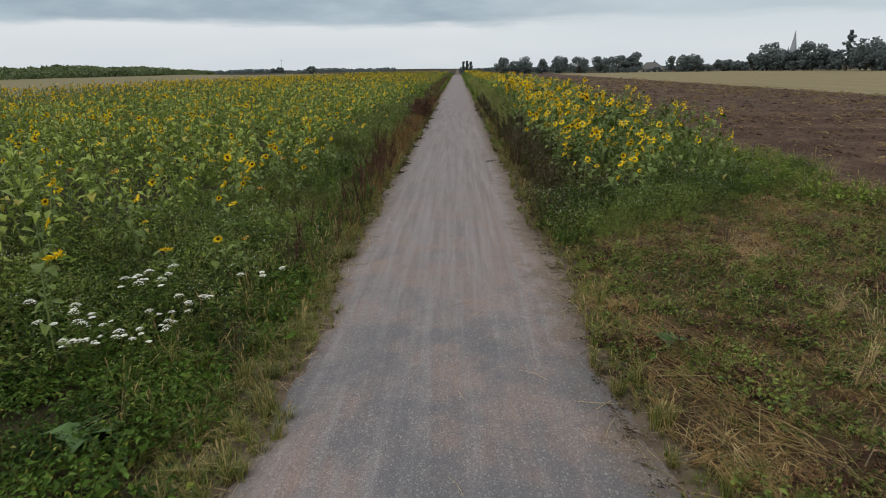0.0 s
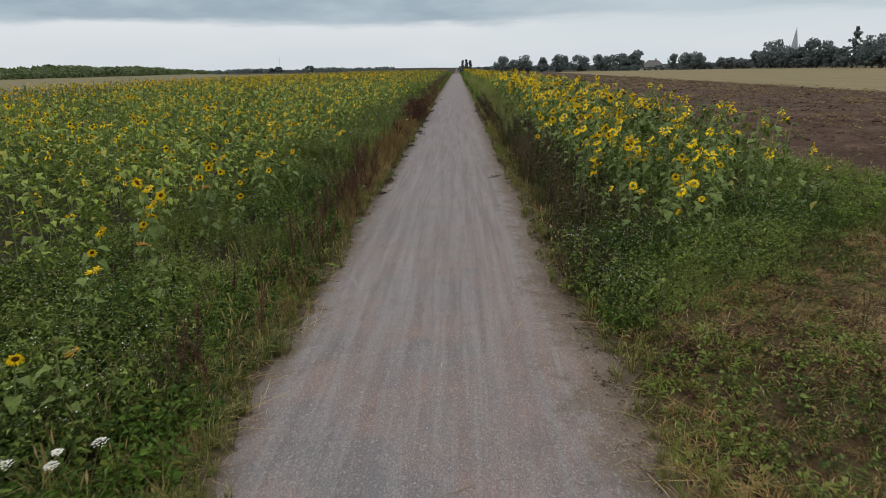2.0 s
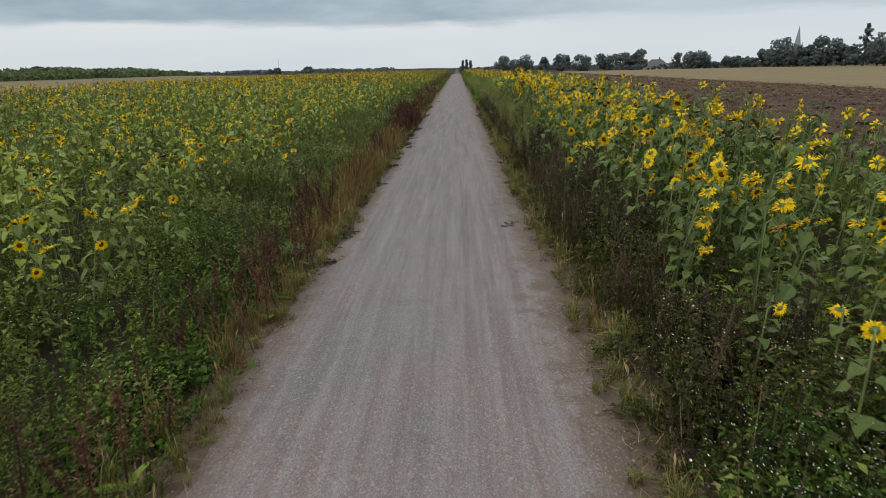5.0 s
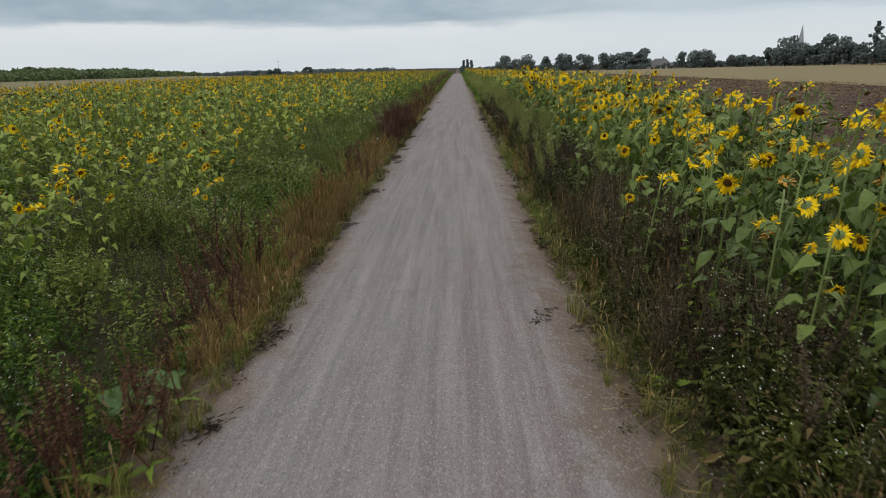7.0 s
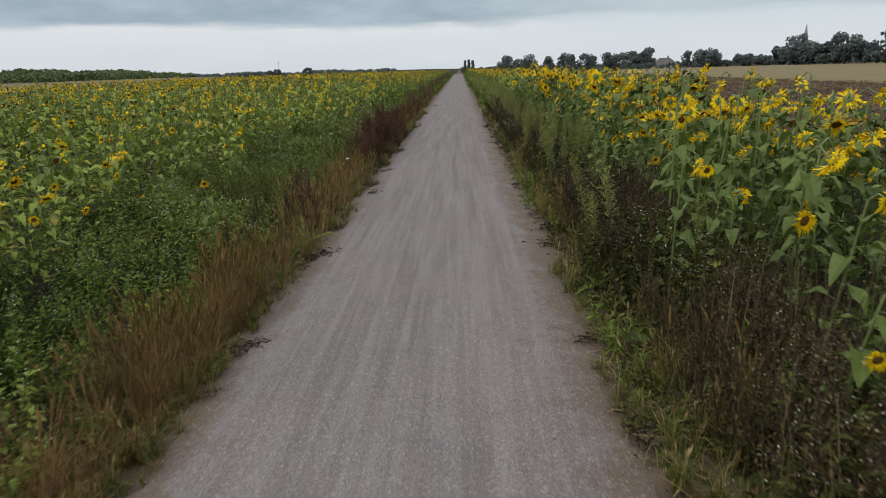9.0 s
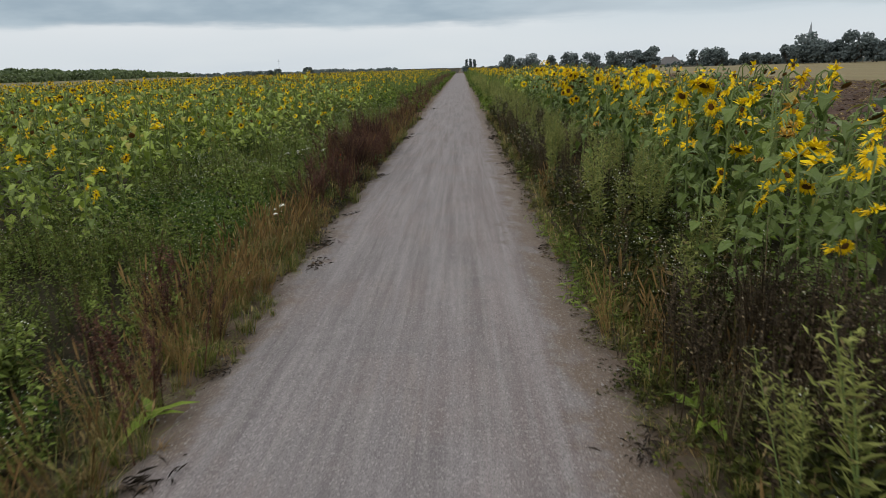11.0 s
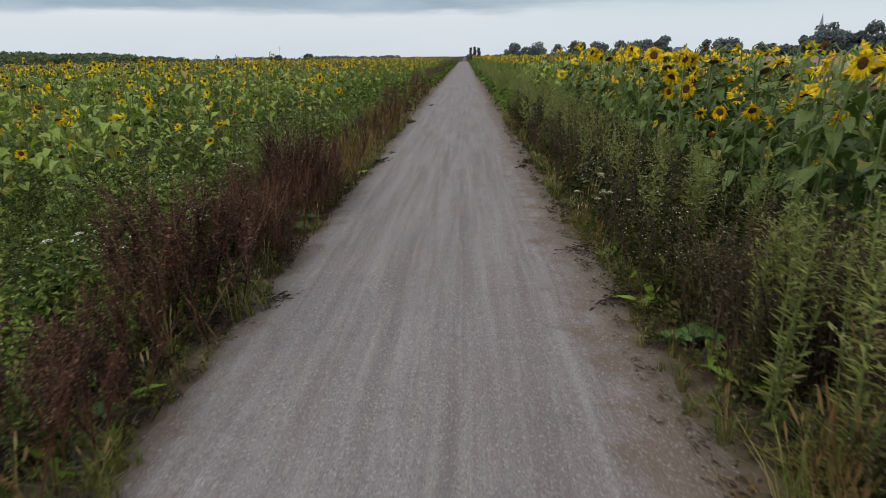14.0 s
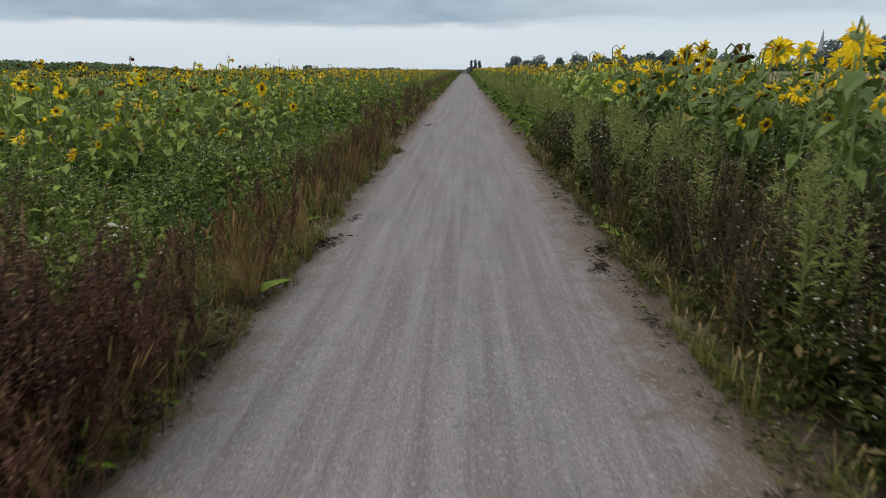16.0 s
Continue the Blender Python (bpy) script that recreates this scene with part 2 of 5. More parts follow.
def plain_material(name, a_, b_, scale, rough=0.7, spec=0.3):
    m, n = material(name)
    p = n.add("ShaderNodeNewGeometry").outputs["Position"]
    t = n.noise(p, scale, 4.0)
    finish(n, n.mix(t, (*a_, 1), (*b_, 1)), rough, t, 0.3, 0.02, spec)
    return m


DISC, BARK, GRAVEL = disc_material(), bark_material(), gravel_material()
# weedy earth tone lowered to near black, deepening the shadows under the plants
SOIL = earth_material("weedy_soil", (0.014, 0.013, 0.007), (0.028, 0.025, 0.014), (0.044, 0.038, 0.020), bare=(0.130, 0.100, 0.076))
LITTER = earth_material("cut_litter", (0.022, 0.015, 0.009), (0.080, 0.052, 0.028), (0.072, 0.056, 0.026), 4.0)
PLOUGH = earth_material("ploughed_soil", (0.016, 0.010, 0.008), (0.074, 0.046, 0.034), (0.112, 0.076, 0.056), 1.1, 1.6)
STUBBLE = earth_material("stubble", (0.140, 0.116, 0.064), (0.205, 0.168, 0.098), (0.165, 0.150, 0.078), 0.25, 0.35)
MEADOW = earth_material("dry_meadow", (0.125, 0.112, 0.064), (0.185, 0.160, 0.096), (0.140, 0.138, 0.070), 0.15, 0.25)
STONE = plain_material("loose_stone", (0.10, 0.095, 0.092), (0.30, 0.285, 0.27), 25.0)
SLATE = plain_material("roof_slate", (0.060, 0.060, 0.064), (0.110, 0.105, 0.105), 2.0)
RENDERED = plain_material("pale_wall", (0.36, 0.33, 0.29), (0.46, 0.43, 0.38), 1.0)
SPIRESTONE = plain_material("spire_stone", (0.20, 0.22, 0.24), (0.27, 0.29, 0.31), 0.5)
GLASSDARK = plain_material("window_pane", (0.02, 0.025, 0.03), (0.04, 0.045, 0.05), 3.0, 0.1, 0.5)
STEEL = plain_material("galvanised_steel", (0.25, 0.26, 0.27), (0.35, 0.36, 0.37), 4.0, 0.5)

# ---- geometry kit: every shape is (vertices, triangles, material number per triangle) ----
rng = np.random.default_rng(7)


def join(*shapes):
    v, f, m, k = [], [], [], 0
    for sv, sf, sm in shapes:
        v.append(sv), f.append(sf + k), m.append(sm)
        k += len(sv)
    return np.concatenate(v), np.concatenate(f), np.concatenate(m)


def shape(v, f, m=0):
    f = np.asarray(f, dtype=np.int64).reshape(-1, 3)
    return np.asarray(v, dtype=float).reshape(-1, 3), f, np.full(len(f), m)


def moved(s, m4):
    m4 = np.array(m4)
    return s[0] @ m4[:3, :3].T + m4[:3, 3], s[1], s[2]


def mesh_of(name, s, mats, smooth=False):
    v, f, mi = s
    me = bpy.data.meshes.new(name)
    me.vertices.add(len(v))
    me.vertices.foreach_set("co", np.ascontiguousarray(v, dtype=np.float32).ravel())
    me.loops.add(len(f) * 3)
    me.loops.foreach_set("vertex_index", np.ascontiguousarray(f, dtype=np.int32).ravel())
    me.polygons.add(len(f))
    me.polygons.foreach_set("loop_start", np.arange(0, len(f) * 3, 3, dtype=np.int32))
    me.polygons.foreach_set("material_index", np.ascontiguousarray(mi, dtype=np.int32))
    me.polygons.foreach_set("use_smooth", np.full(len(f), smooth))
    for m in mats:
        me.materials.append(m)
    me.update(calc_edges=True)
    return me


def part(name, s, mats, parent, label="", smooth=False):
    ob = new(name, s if isinstance(s, bpy.types.Mesh) else mesh_of(name, s, mats if isinstance(mats, (list, tuple)) else [mats], smooth))
    ob.parent = parent
    if label:
        tagged(ob, label)
    return ob


def stuff(name, s, mats, label, category, kind="stuff"):
    return tagged(new(name, mesh_of(name, s, mats)), label, category, kind=kind)


def scatter(templates, x, y, z=0.0, scale=1.0, spin=None, lean=0.12):
    """Puts the templates at the given places in turn by chance: spun, sized and leaning, joined into one shape."""
    n = len(x)
    z, scale = np.broadcast_to(z, n), np.broadcast_to(scale, n)
    spin = rng.uniform(0, 2 * math.pi, n) if spin is None else spin
    lx, ly = rng.normal(0, lean, n), rng.normal(0, lean, n)
    pick = rng.integers(0, len(templates), n)
    out = []
    for k, (v, f, m) in enumerate(templates):
        i = np.nonzero(pick == k)[0]
        if not len(i):
            continue
        c, s_ = np.cos(spin[i])[:, None], np.sin(spin[i])[:, None]
        sc = scale[i][:, None]
        vx, vy, vz = v[:, 0] * sc, v[:, 1] * sc, v[:, 2] * sc
        px = vx * c - vy * s_ + lx[i][:, None] * vz + x[i][:, None]
        py = vx * s_ + vy * c + ly[i][:, None] * vz + y[i][:, None]
        pz = vz + z[i][:, None]
        pv = np.stack([px, py, pz], -1).reshape(-1, 3)
        pf = (f[None] + (np.arange(len(i)) * len(v))[:, None, None]).reshape(-1, 3)
        out.append((pv, pf, np.tile(m, len(i))))
    return join(*out)


def strewn(count, x0, x1, y0, y1, keep=None):
    """Random places in a rectangle, thinned by keep(x, y), a chance from 0 to 1."""
    x, y = rng.uniform(x0, x1, count), rng.uniform(y0, y1, count)
    if keep is not None:
        k = rng.random(count) < keep(x, y)
        x, y = x[k], y[k]
    return x, y


def wobble(x, y, size, seed=0.0):
    """Cheap smooth noise from -1 to 1."""
    a, b = x / size + seed * 3.1, y / size + seed * 1.7
    return (np.sin(a * 1.9 + 1.3 * np.sin(b * 1.1)) + np.sin(b * 2.3 + 1.7 * np.sin(a * 0.9 + 2.0)) + np.sin((a + b) * 1.37 + seed)) / 3


def tube(points, radii, sides=5, m=0):
    """A tapered tube along points."""
    pts = [Vector(p) for p in points]
    v, f = [], []
    for i, p in enumerate(pts):
        d = (pts[min(i + 1, len(pts) - 1)] - pts[max(i - 1, 0)]).normalized()
        u = d.orthogonal().normalized() if i == 0 else (u - d * u.dot(d)).normalized()
        w_ = d.cross(u)
        for k in range(sides):
            t = 2 * math.pi * k / sides
            v.append(p + (u * math.cos(t) + w_ * math.sin(t)) * radii[i])
    for i in range(len(pts) - 1):
        for k in range(sides):
            a_, b_ = i * sides + k, i * sides + (k + 1) % sides
            f += [(a_, b_, b_ + sides), (a_, b_ + sides, a_ + sides)]
    return shape([tuple(p) for p in v], f, m)


def ribbon(points, widths, side, m=0):
    """A flat blade along points; side gives the way across."""
    side = np.asarray(side, dtype=float)
    v, f = [], []
    for p, w_ in zip(points, widths):
        v += [np.asarray(p) - side * w_ / 2, np.asarray(p) + side * w_ / 2]
    for i in range(len(points) - 1):
        f += [(2 * i, 2 * i + 1, 2 * i + 3), (2 * i, 2 * i + 3, 2 * i + 2)]
    return shape(v, f, m)


def heart_leaf(length, width, droop, fold, m=0, steps=4, twist=0.0):
    """A leaf along +y from the origin: heart-shaped, folded along the midrib, drooping at the tip."""
    t = np.linspace(0, 1, steps + 1)
    prof = np.interp(t, [0, 0.12, 0.32, 0.6, 0.85, 1], [0.25, 0.82, 1.0, 0.72, 0.28, 0.0])
    v = []
    for ti, wi in zip(t, prof):
        y, z = length * (ti - 0.12 * droop * ti * ti), -droop * length * ti * ti
        h = wi * width / 2
        ruffle = 0.10 * width * math.sin(ti * 9.0 + 40 * twist)
        v += [(-h, y - 0.06 * length * (wi > 0.8), z + fold * h + twist * h + ruffle), (0, y, z), (h, y - 0.06 * length * (wi > 0.8), z + fold * h - twist * h - ruffle)]
    f = []
    for i in range(steps):
        a_ = 3 * i
        f += [(a_, a_ + 1, a_ + 4), (a_, a_ + 4, a_ + 3), (a_ + 1, a_ + 2, a_ + 5), (a_ + 1, a_ + 5, a_ + 4)]
    return shape(v, f, m)


def frame_to(place, way_, up=(0, 0, 1)):
    """A transform that puts +y along way_ and +z near up, at place."""
    y = Vector(way_).normalized()
    x = y.cross(Vector(up))
    x = x.normalized() if x.length > 1e-4 else Vector((1, 0, 0))
    z = x.cross(y)
    return Matrix(((x.x, y.x, z.x, place[0]), (x.y, y.y, z.y, place[1]), (x.z, y.z, z.z, place[2]), (0, 0, 0, 1)))


# ---- terrain ----


def ground_z(x, y):
    """Flat fields, a low rise to the thicket on one side, a gentle fall behind the crest of the track."""
    x, y = np.asarray(x, dtype=float), np.asarray(y, dtype=float)
    t = np.clip((-x - 38) / 75, 0, 1)
    rise = 1.5 * t * t * (3 - 2 * t)
    t = np.clip((y - 235) / 120, 0, 1)
    fall = -2.4 * t * t * (3 - 2 * t)
    return rise + fall


def edge_left(y):
    y = np.asarray(y, dtype=float)
    return -1.52 + 0.05 * np.sin(y * 0.83 + 1) + 0.035 * np.sin(y * 2.17) + 0.03 * np.sin(y * 5.3 + 2) + 0.02 * np.sin(y * 11.9) + 0.018 * np.sin(y * 23.7) + 0.22 * np.exp(-((y - 3.0) / 1.7) ** 2)


def shoulder(y):
    """Extra width of bare earth on one side, further along."""
    return 0.15 * np.clip((np.asarray(y, dtype=float) - 20) / 5, 0, 1) * np.clip((52 - np.asarray(y, dtype=float)) / 8, 0, 1)


def edge_right(y):
    y = np.asarray(y, dtype=float)
    return 1.50 + shoulder(y) + 0.05 * np.sin(y * 0.71 + 4) + 0.035 * np.sin(y * 1.93 + 1) + 0.03 * np.sin(y * 4.7) + 0.02 * np.sin(y * 10.3) + 0.018 * np.sin(y * 21.9) + 0.22 * np.exp(-((y - 0.8) / 1.2) ** 2) + 0.20 * np.exp(-((y - 5.2) / 1.2) ** 2)


def grid(xs, ys, zf, m=0):
    gx, gy = np.meshgrid(xs, ys)
    v = np.stack([gx, gy, zf(gx, gy)], -1).reshape(-1, 3)
    nx, ny = len(xs), len(ys)
    i = (np.arange(ny - 1)[:, None] * nx + np.arange(nx - 1)[None]).ravel()
    f = np.stack([np.stack([i, i + 1, i + nx + 1], -1), np.stack([i, i + nx + 1, i + nx], -1)], 1).reshape(-1, 3)
    return v, f, np.full(len(f), m)


xs = np.concatenate([[-2600, -1200, -600, -300, -200], np.linspace(-150, -20, 27), np.linspace(-15, 15, 61), np.linspace(20, 150, 27), [200, 300, 600, 1200, 2600]])
ys = np.concatenate([[-400, -150, -60, -20], np.linspace(-10, 60, 141), np.linspace(70, 420, 71), [520, 700, 1000, 1600, 3000]])
near_bump = lambda x, y: 0.035 * wobble(x, y, 0.55) * (np.abs(x) > 2.0) * (np.abs(x) < 14) * (y < 58)
stuff("ground", grid(xs, ys, lambda x, y: ground_z(x, y) - 0.04 + near_bump(x, y)), [SOIL], "weedy earth under the flower fields, darkened to deepen the plants' shade", "ground", "structure")

# the track: a thin crowned bed of gravel with ragged edges
py_ = np.concatenate([np.arange(-14, 60, 0.12), np.arange(60, 256, 1.0)])
cols = np.linspace(0, 1, 15)
el, er = edge_left(py_), edge_right(py_)
gx = el[:, None] + (er - el)[:, None] * cols
gy = np.repeat(py_[:, None], len(cols), 1)
gz = ground_z(gx, gy) + 0.035 - 0.075 * np.abs(2 * cols - 1)[None] ** 6 + 0.006 * wobble(gx, gy, 0.35, 2)
n_r, n_c = gx.shape
i_ = (np.arange(n_r - 1)[:, None] * n_c + np.arange(n_c - 1)[None]).ravel()
pf = np.stack([np.stack([i_, i_ + 1, i_ + n_c + 1], -1), np.stack([i_, i_ + n_c + 1, i_ + n_c], -1)], 1).reshape(-1, 3)
road = stuff("gravel_track", (np.stack([gx, gy, gz], -1).reshape(-1, 3), pf, np.zeros(len(pf), int)), [GRAVEL],
             "straight pale grey gravel track with reddish earthy patches", "track", "structure")
for p_ in road.data.polygons:
    p_.use_smooth = True

# ploughed field, stubble and dry meadow lie on the ground as sheets of their own
clod = lambda x, y: 0.05 + ground_z(x, y) + 0.075 * wobble(x, y, 0.23, 5) * (0.6 + 0.4 * wobble(x, y, 1.1, 3)) + 0.04 * wobble(x * 1.7, y, 0.12, 8)
px_ = np.concatenate([np.arange(9.2, 16, 0.13), np.arange(16, 36, 0.5)])
pys = np.concatenate([np.arange(-20, 4, 0.6), np.arange(4, 34, 0.13), np.arange(34, 90, 0.6), np.arange(90, 261, 6.0)])


def plough_z(x, y):
    rim = np.clip((x - 8.9 - 0.5 * np.sin(y * 0.9) - np.clip(y - 6, 0, 12) * 0.02) / 0.8, 0, 1)
    return clod(x, y) * rim - 0.08 * (1 - rim)


stuff("ploughed_field", grid(px_, pys, plough_z), [PLOUGH], "brown ploughed field with rough clods", "field", "structure")
stuff("stubble_field", grid(np.linspace(35.5, 420, 24), np.linspace(-60, 345, 40), lambda x, y: ground_z(x, y) + 0.06), [STUBBLE],
      "pale harvested stubble field", "field", "structure")
stuff("dry_meadow", grid(np.linspace(-420, -37, 40), np.linspace(-60, 520, 50), lambda x, y: ground_z(x, y) + 0.06), [MEADOW],
      "tan dry meadow beyond the sunflowers", "field", "structure")
mx, my = np.linspace(1.75, 9.6, 60), np.linspace(-8, 9.6, 120)
stuff("mown_corner", grid(mx, my, lambda x, y: 0.005 + 0.045 * wobble(x, y, 0.6, 4) + 0.02 * wobble(x, y, 0.17, 6)
                          - 0.10 * np.clip((x - 8.6) / 1.0, 0, 1) - 0.1 * np.clip((y - 9.0) / 0.6, 0, 1) - 0.06 * np.clip((2.05 - x) / 0.3, 0, 1)), [LITTER],
      "mown weedy corner strewn with cut dry stalks", "verge", "structure")

# ---- sunflowers ----


def sunflower_parts(r, height, detail=2, wilt=0.0, nod=0.5, branch=False):
    """One plant facing -y, as a list of (name, shape, parent name). detail 2: near, 1: middle, 0: far. Materials: 0 stem, 1 leaf, 2 petal, 3 disc, 4 calyx."""
    out = []
    bend = r.uniform(0.03, 0.10)
    sway = r.uniform(-0.08, 0.08)

    def centre(t):
        return np.array([sway * t * t, -bend * t * t, height * t])

    sides, steps = ((6, 5) if detail == 2 else (3, 3) if detail == 1 else (2, 2))
    neck = 0.10 + 0.05 * nod
    pts = [centre(t) for t in np.linspace(0, 1, steps)]
    head_at = pts[-1] + np.array([0, -neck, 0.03 - 0.07 * nod])
    if detail:
        pts += [pts[-1] + np.array([0, -neck * 0.45, 0.045]), head_at]
    else:
        pts += [head_at]
    rad = np.linspace(0.013, 0.007, len(pts)) * (1.0 if detail else 1.5)
    stems = [tube(pts, rad, sides, 0)]
    heads = [(head_at, (0, -math.cos(nod), -math.sin(nod)), r.uniform(0.70, 1.08))]
    if branch:
        b0 = centre(0.55)
        s_ = r.choice([-1, 1])
        b1 = b0 + np.array([s_ * 0.16, -0.05, 0.16])
        b2 = b0 + np.array([s_ * 0.22, -0.12, 0.30])
        stems.append(tube([b0, b1, b2], [0.006, 0.005, 0.005], max(3, sides - 2), 0))
        heads.append((b2, (s_ * 0.5, -0.8, -0.2), 0.62))
    leaves = []
    n_leaf = {2: 13, 1: 8, 0: 4}[detail]
    for k in range(n_leaf):
        t = 0.14 + 0.80 * (k + r.uniform(0, 0.6)) / n_leaf
        ang = k * 2.4 + r.uniform(-0.4, 0.4)
        c = centre(t)
        d = np.array([math.cos(ang), math.sin(ang), 0.25])
        pet = r.uniform(0.05, 0.09)
        a0 = c + d * pet
        size = r.uniform(0.12, 0.215) * (1.1 - 0.4 * abs(t - 0.6)) * (1.0 if detail == 2 else 1.15 if detail == 1 else 1.5)
        lf = moved(heart_leaf(size, size * 0.80, r.uniform(0.15, 0.75), r.uniform(0.2, 0.65), 1, 4 if detail == 2 else 2 if detail else 1, r.uniform(-0.3, 0.3)),
                   frame_to(a0, (d[0], d[1], r.uniform(-0.35, 0.25))))
        if detail == 2:
            lf = join(lf, tube([c, a0], [0.004, 0.003], 3, 0))
        leaves.append(lf)
    out.append(("stem", join(*stems), ""))
    out += [("leaf", lf, "") for lf in leaves]
    for at, way_, size in heads:
        fr = frame_to(at, way_)
        rd = (0.052 if detail == 2 else 0.036) * size
        n_pet = {2: 21, 1: 12, 0: 5}[detail]
        layers = {2: 2, 1: 1, 0: 1}[detail]
        pets = []
        for layer in range(layers):
            for k in range(n_pet):
                if r.random() < 0.06 + 0.4 * wilt:
                    continue
                ang = 2 * math.pi * (k + 0.5 * layer + r.uniform(-0.25, 0.25)) / n_pet
                ln = r.uniform(0.068, 0.098) * size
                wd = {2: 0.027, 1: 0.050, 0: 0.090}[detail] * size
                lift = r.uniform(-0.2, 1.0) - wilt * 0.7
                rad_ = np.array([math.cos(ang), 0.0, math.sin(ang)])
                tang = np.array([-math.sin(ang), 0.0, math.cos(ang)])
                ax = np.array([0, 1.0, 0])
                p0 = rad_ * rd * 0.85
                p1 = p0 + (rad_ * math.cos(lift) + ax * math.sin(lift)) * ln * 0.55
                l2 = lift + r.uniform(-1.1, 0.5)
                p2 = p1 + (rad_ * math.cos(l2) + ax * math.sin(l2)) * ln * 0.5
                p2[2] -= 0.012 + 0.02 * wilt
                sd = tang + ax * r.uniform(-0.8, 0.8)
                if detail == 2:
                    pets.append(ribbon([p0, p1, p2], [wd * 0.55, wd, wd * 0.12], sd, 2))
                else:
                    pets.append(shape([p0, p1 - sd * wd * 0.5, p2, p1 + sd * wd * 0.5], [(0, 1, 2), (0, 2, 3)], 2))
        rings, seg = ((3, 12) if detail == 2 else (1, 6) if detail == 1 else (1, 4))
        dv, df = [(0, 0.012 * size, 0)], []
        for ri in range(1, rings + 1):
            q = ri / rings
            for k in range(seg):
                t = 2 * math.pi * k / seg
                dv.append((rd * q * math.cos(t), 0.014 * size * (1 - (1 - q) ** 2 * 0.9 - 0.9 * q ** 4) + 0.004, rd * q * math.sin(t)))
        for k in range(seg):
            df.append((0, 1 + (k + 1) % seg, 1 + k))
        for ri in range(rings - 1):
            for k in range(seg):
                a_, b_ = 1 + ri * seg + k, 1 + ri * seg + (k + 1) % seg
                df += [(a_, b_, b_ + seg), (a_, b_ + seg, a_ + seg)]
        disc = moved(shape(dv, df, 3), fr)
        bs = {2: 10, 1: 4, 0: 2}[detail]
        cv, cf = [(0, -0.030 * size, 0)], []
        for k in range(bs * 2):
            t = math.pi * k / bs
            q = rd * (1.15 if k % 2 else 0.8)
            cv.append((q * math.cos(t), (0.002 if k % 2 else -0.010) * size, q * math.sin(t)))
        for k in range(bs * 2):
            cf.append((0, 1 + k, 1 + (k + 1) % (bs * 2)))
        calyx = moved(shape(cv, cf, 4), fr)
        out.append(("flower_head", calyx, ""))
        out.append(("disc", disc, "flower_head"))
        if pets:
            out.append(("petals", moved(join(*pets), fr), "flower_head"))
    return out


SUN_MATS = [SUNSTEM, SUNLEAF, PETAL, DISC, CALYX]
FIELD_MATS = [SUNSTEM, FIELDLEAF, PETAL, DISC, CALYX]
SINGLE = {0: SUNSTEM, 1: SUNLEAF, 2: PETAL, 3: DISC, 4: CALYX}
KINDS = [(0.05, 0.5, False), (0.15, 0.85, False), (0.25, 1.05, True), (0.05, 0.2, False), (0.5, 1.2, False), (0.95, 1.3, False), (0.1, 0.65, True), (0.3, 1.0, False), (2.5, 1.25, False)]
LABELS = ["sunflower with an open yellow head and dark disc", "sunflower with a slightly nodding yellow head", "branched sunflower with two yellow heads",
          "upright sunflower with a wide open yellow head", "sunflower with a drooping half-faded head", "spent sunflower with a hanging brown head",
          "branched sunflower with a bright main head", "leafy sunflower with a nodding golden head",
          "spent sunflower with a bare hanging dark disc"]


def sunflower(kind):
    """A sunflower as a thing with its parts, 1.4 m tall to the neck."""
    wilt, nod, branch = KINDS[kind]
    root = tagged(new("sunflower"), LABELS[kind], "sunflower", "sunflowers beside the track")
    last = root
    for name, s_, under in sunflower_parts(random.Random(40 + kind), 1.4, 2, wilt, nod, branch):
        mat = [SUN_MATS[0], SUN_MATS[1]] if name == "leaf" else SINGLE[int(s_[2][0])]
        if name == "petals" and wilt > 0.8:
            mat = WILTED
        if name != "leaf":
            s_ = (s_[0], s_[1], np.zeros(len(s_[1]), int))
        ob = part(name, s_, mat, last if under else root, smooth=name in ("stem", "disc"))
        if name == "flower_head":
            last = ob
    return root


def joined_sunflower(seed, detail, kind, headless=False):
    wilt, nod, branch = KINDS[kind]
    return join(*[s_ for n_, s_, _ in sunflower_parts(random.Random(seed), 1.4, detail, wilt, nod, branch and detail > 0) if not (headless and n_ == "petals")])


def right_height(x, y):
    return np.interp(y, [9, 11, 14, 16, 24, 32, 38, 50, 80, 250], [0.85, 1.12, 1.40, 1.55, 1.66, 1.74, 1.78, 1.80, 1.66, 1.55]) * (1 + 0.05 * wobble(x, y, 2.0, 9))


def left_height(x, y):
    inner = np.interp(y, [2, 20, 32, 40, 250], [0.95, 1.0, 1.1, 1.3, 1.4])
    outer = np.interp(y, [2, 20, 34, 44, 60, 250], [1.2, 1.28, 1.45, 1.65, 1.68, 1.5])
    return (inner + (outer - inner) * np.clip((-x - 3.2) / 4.5, 0, 1)) * (1 + 0.06 * wobble(x, y, 2.0, 11))


def left_keep(x, y):
    near = np.clip((-x - np.interp(y, [20, 28], [2.7, 3.0])) / np.interp(y, [20, 28], [2.0, 3.2]), 0.0, 1.0)
    gaps = np.clip(0.80 + 0.7 * wobble(x, y, 1.8, 12), 0.12, 1)
    return near * gaps * np.where(y < 5.5, np.clip((-x - 4.2) / 1.5, 0, 1), 1)


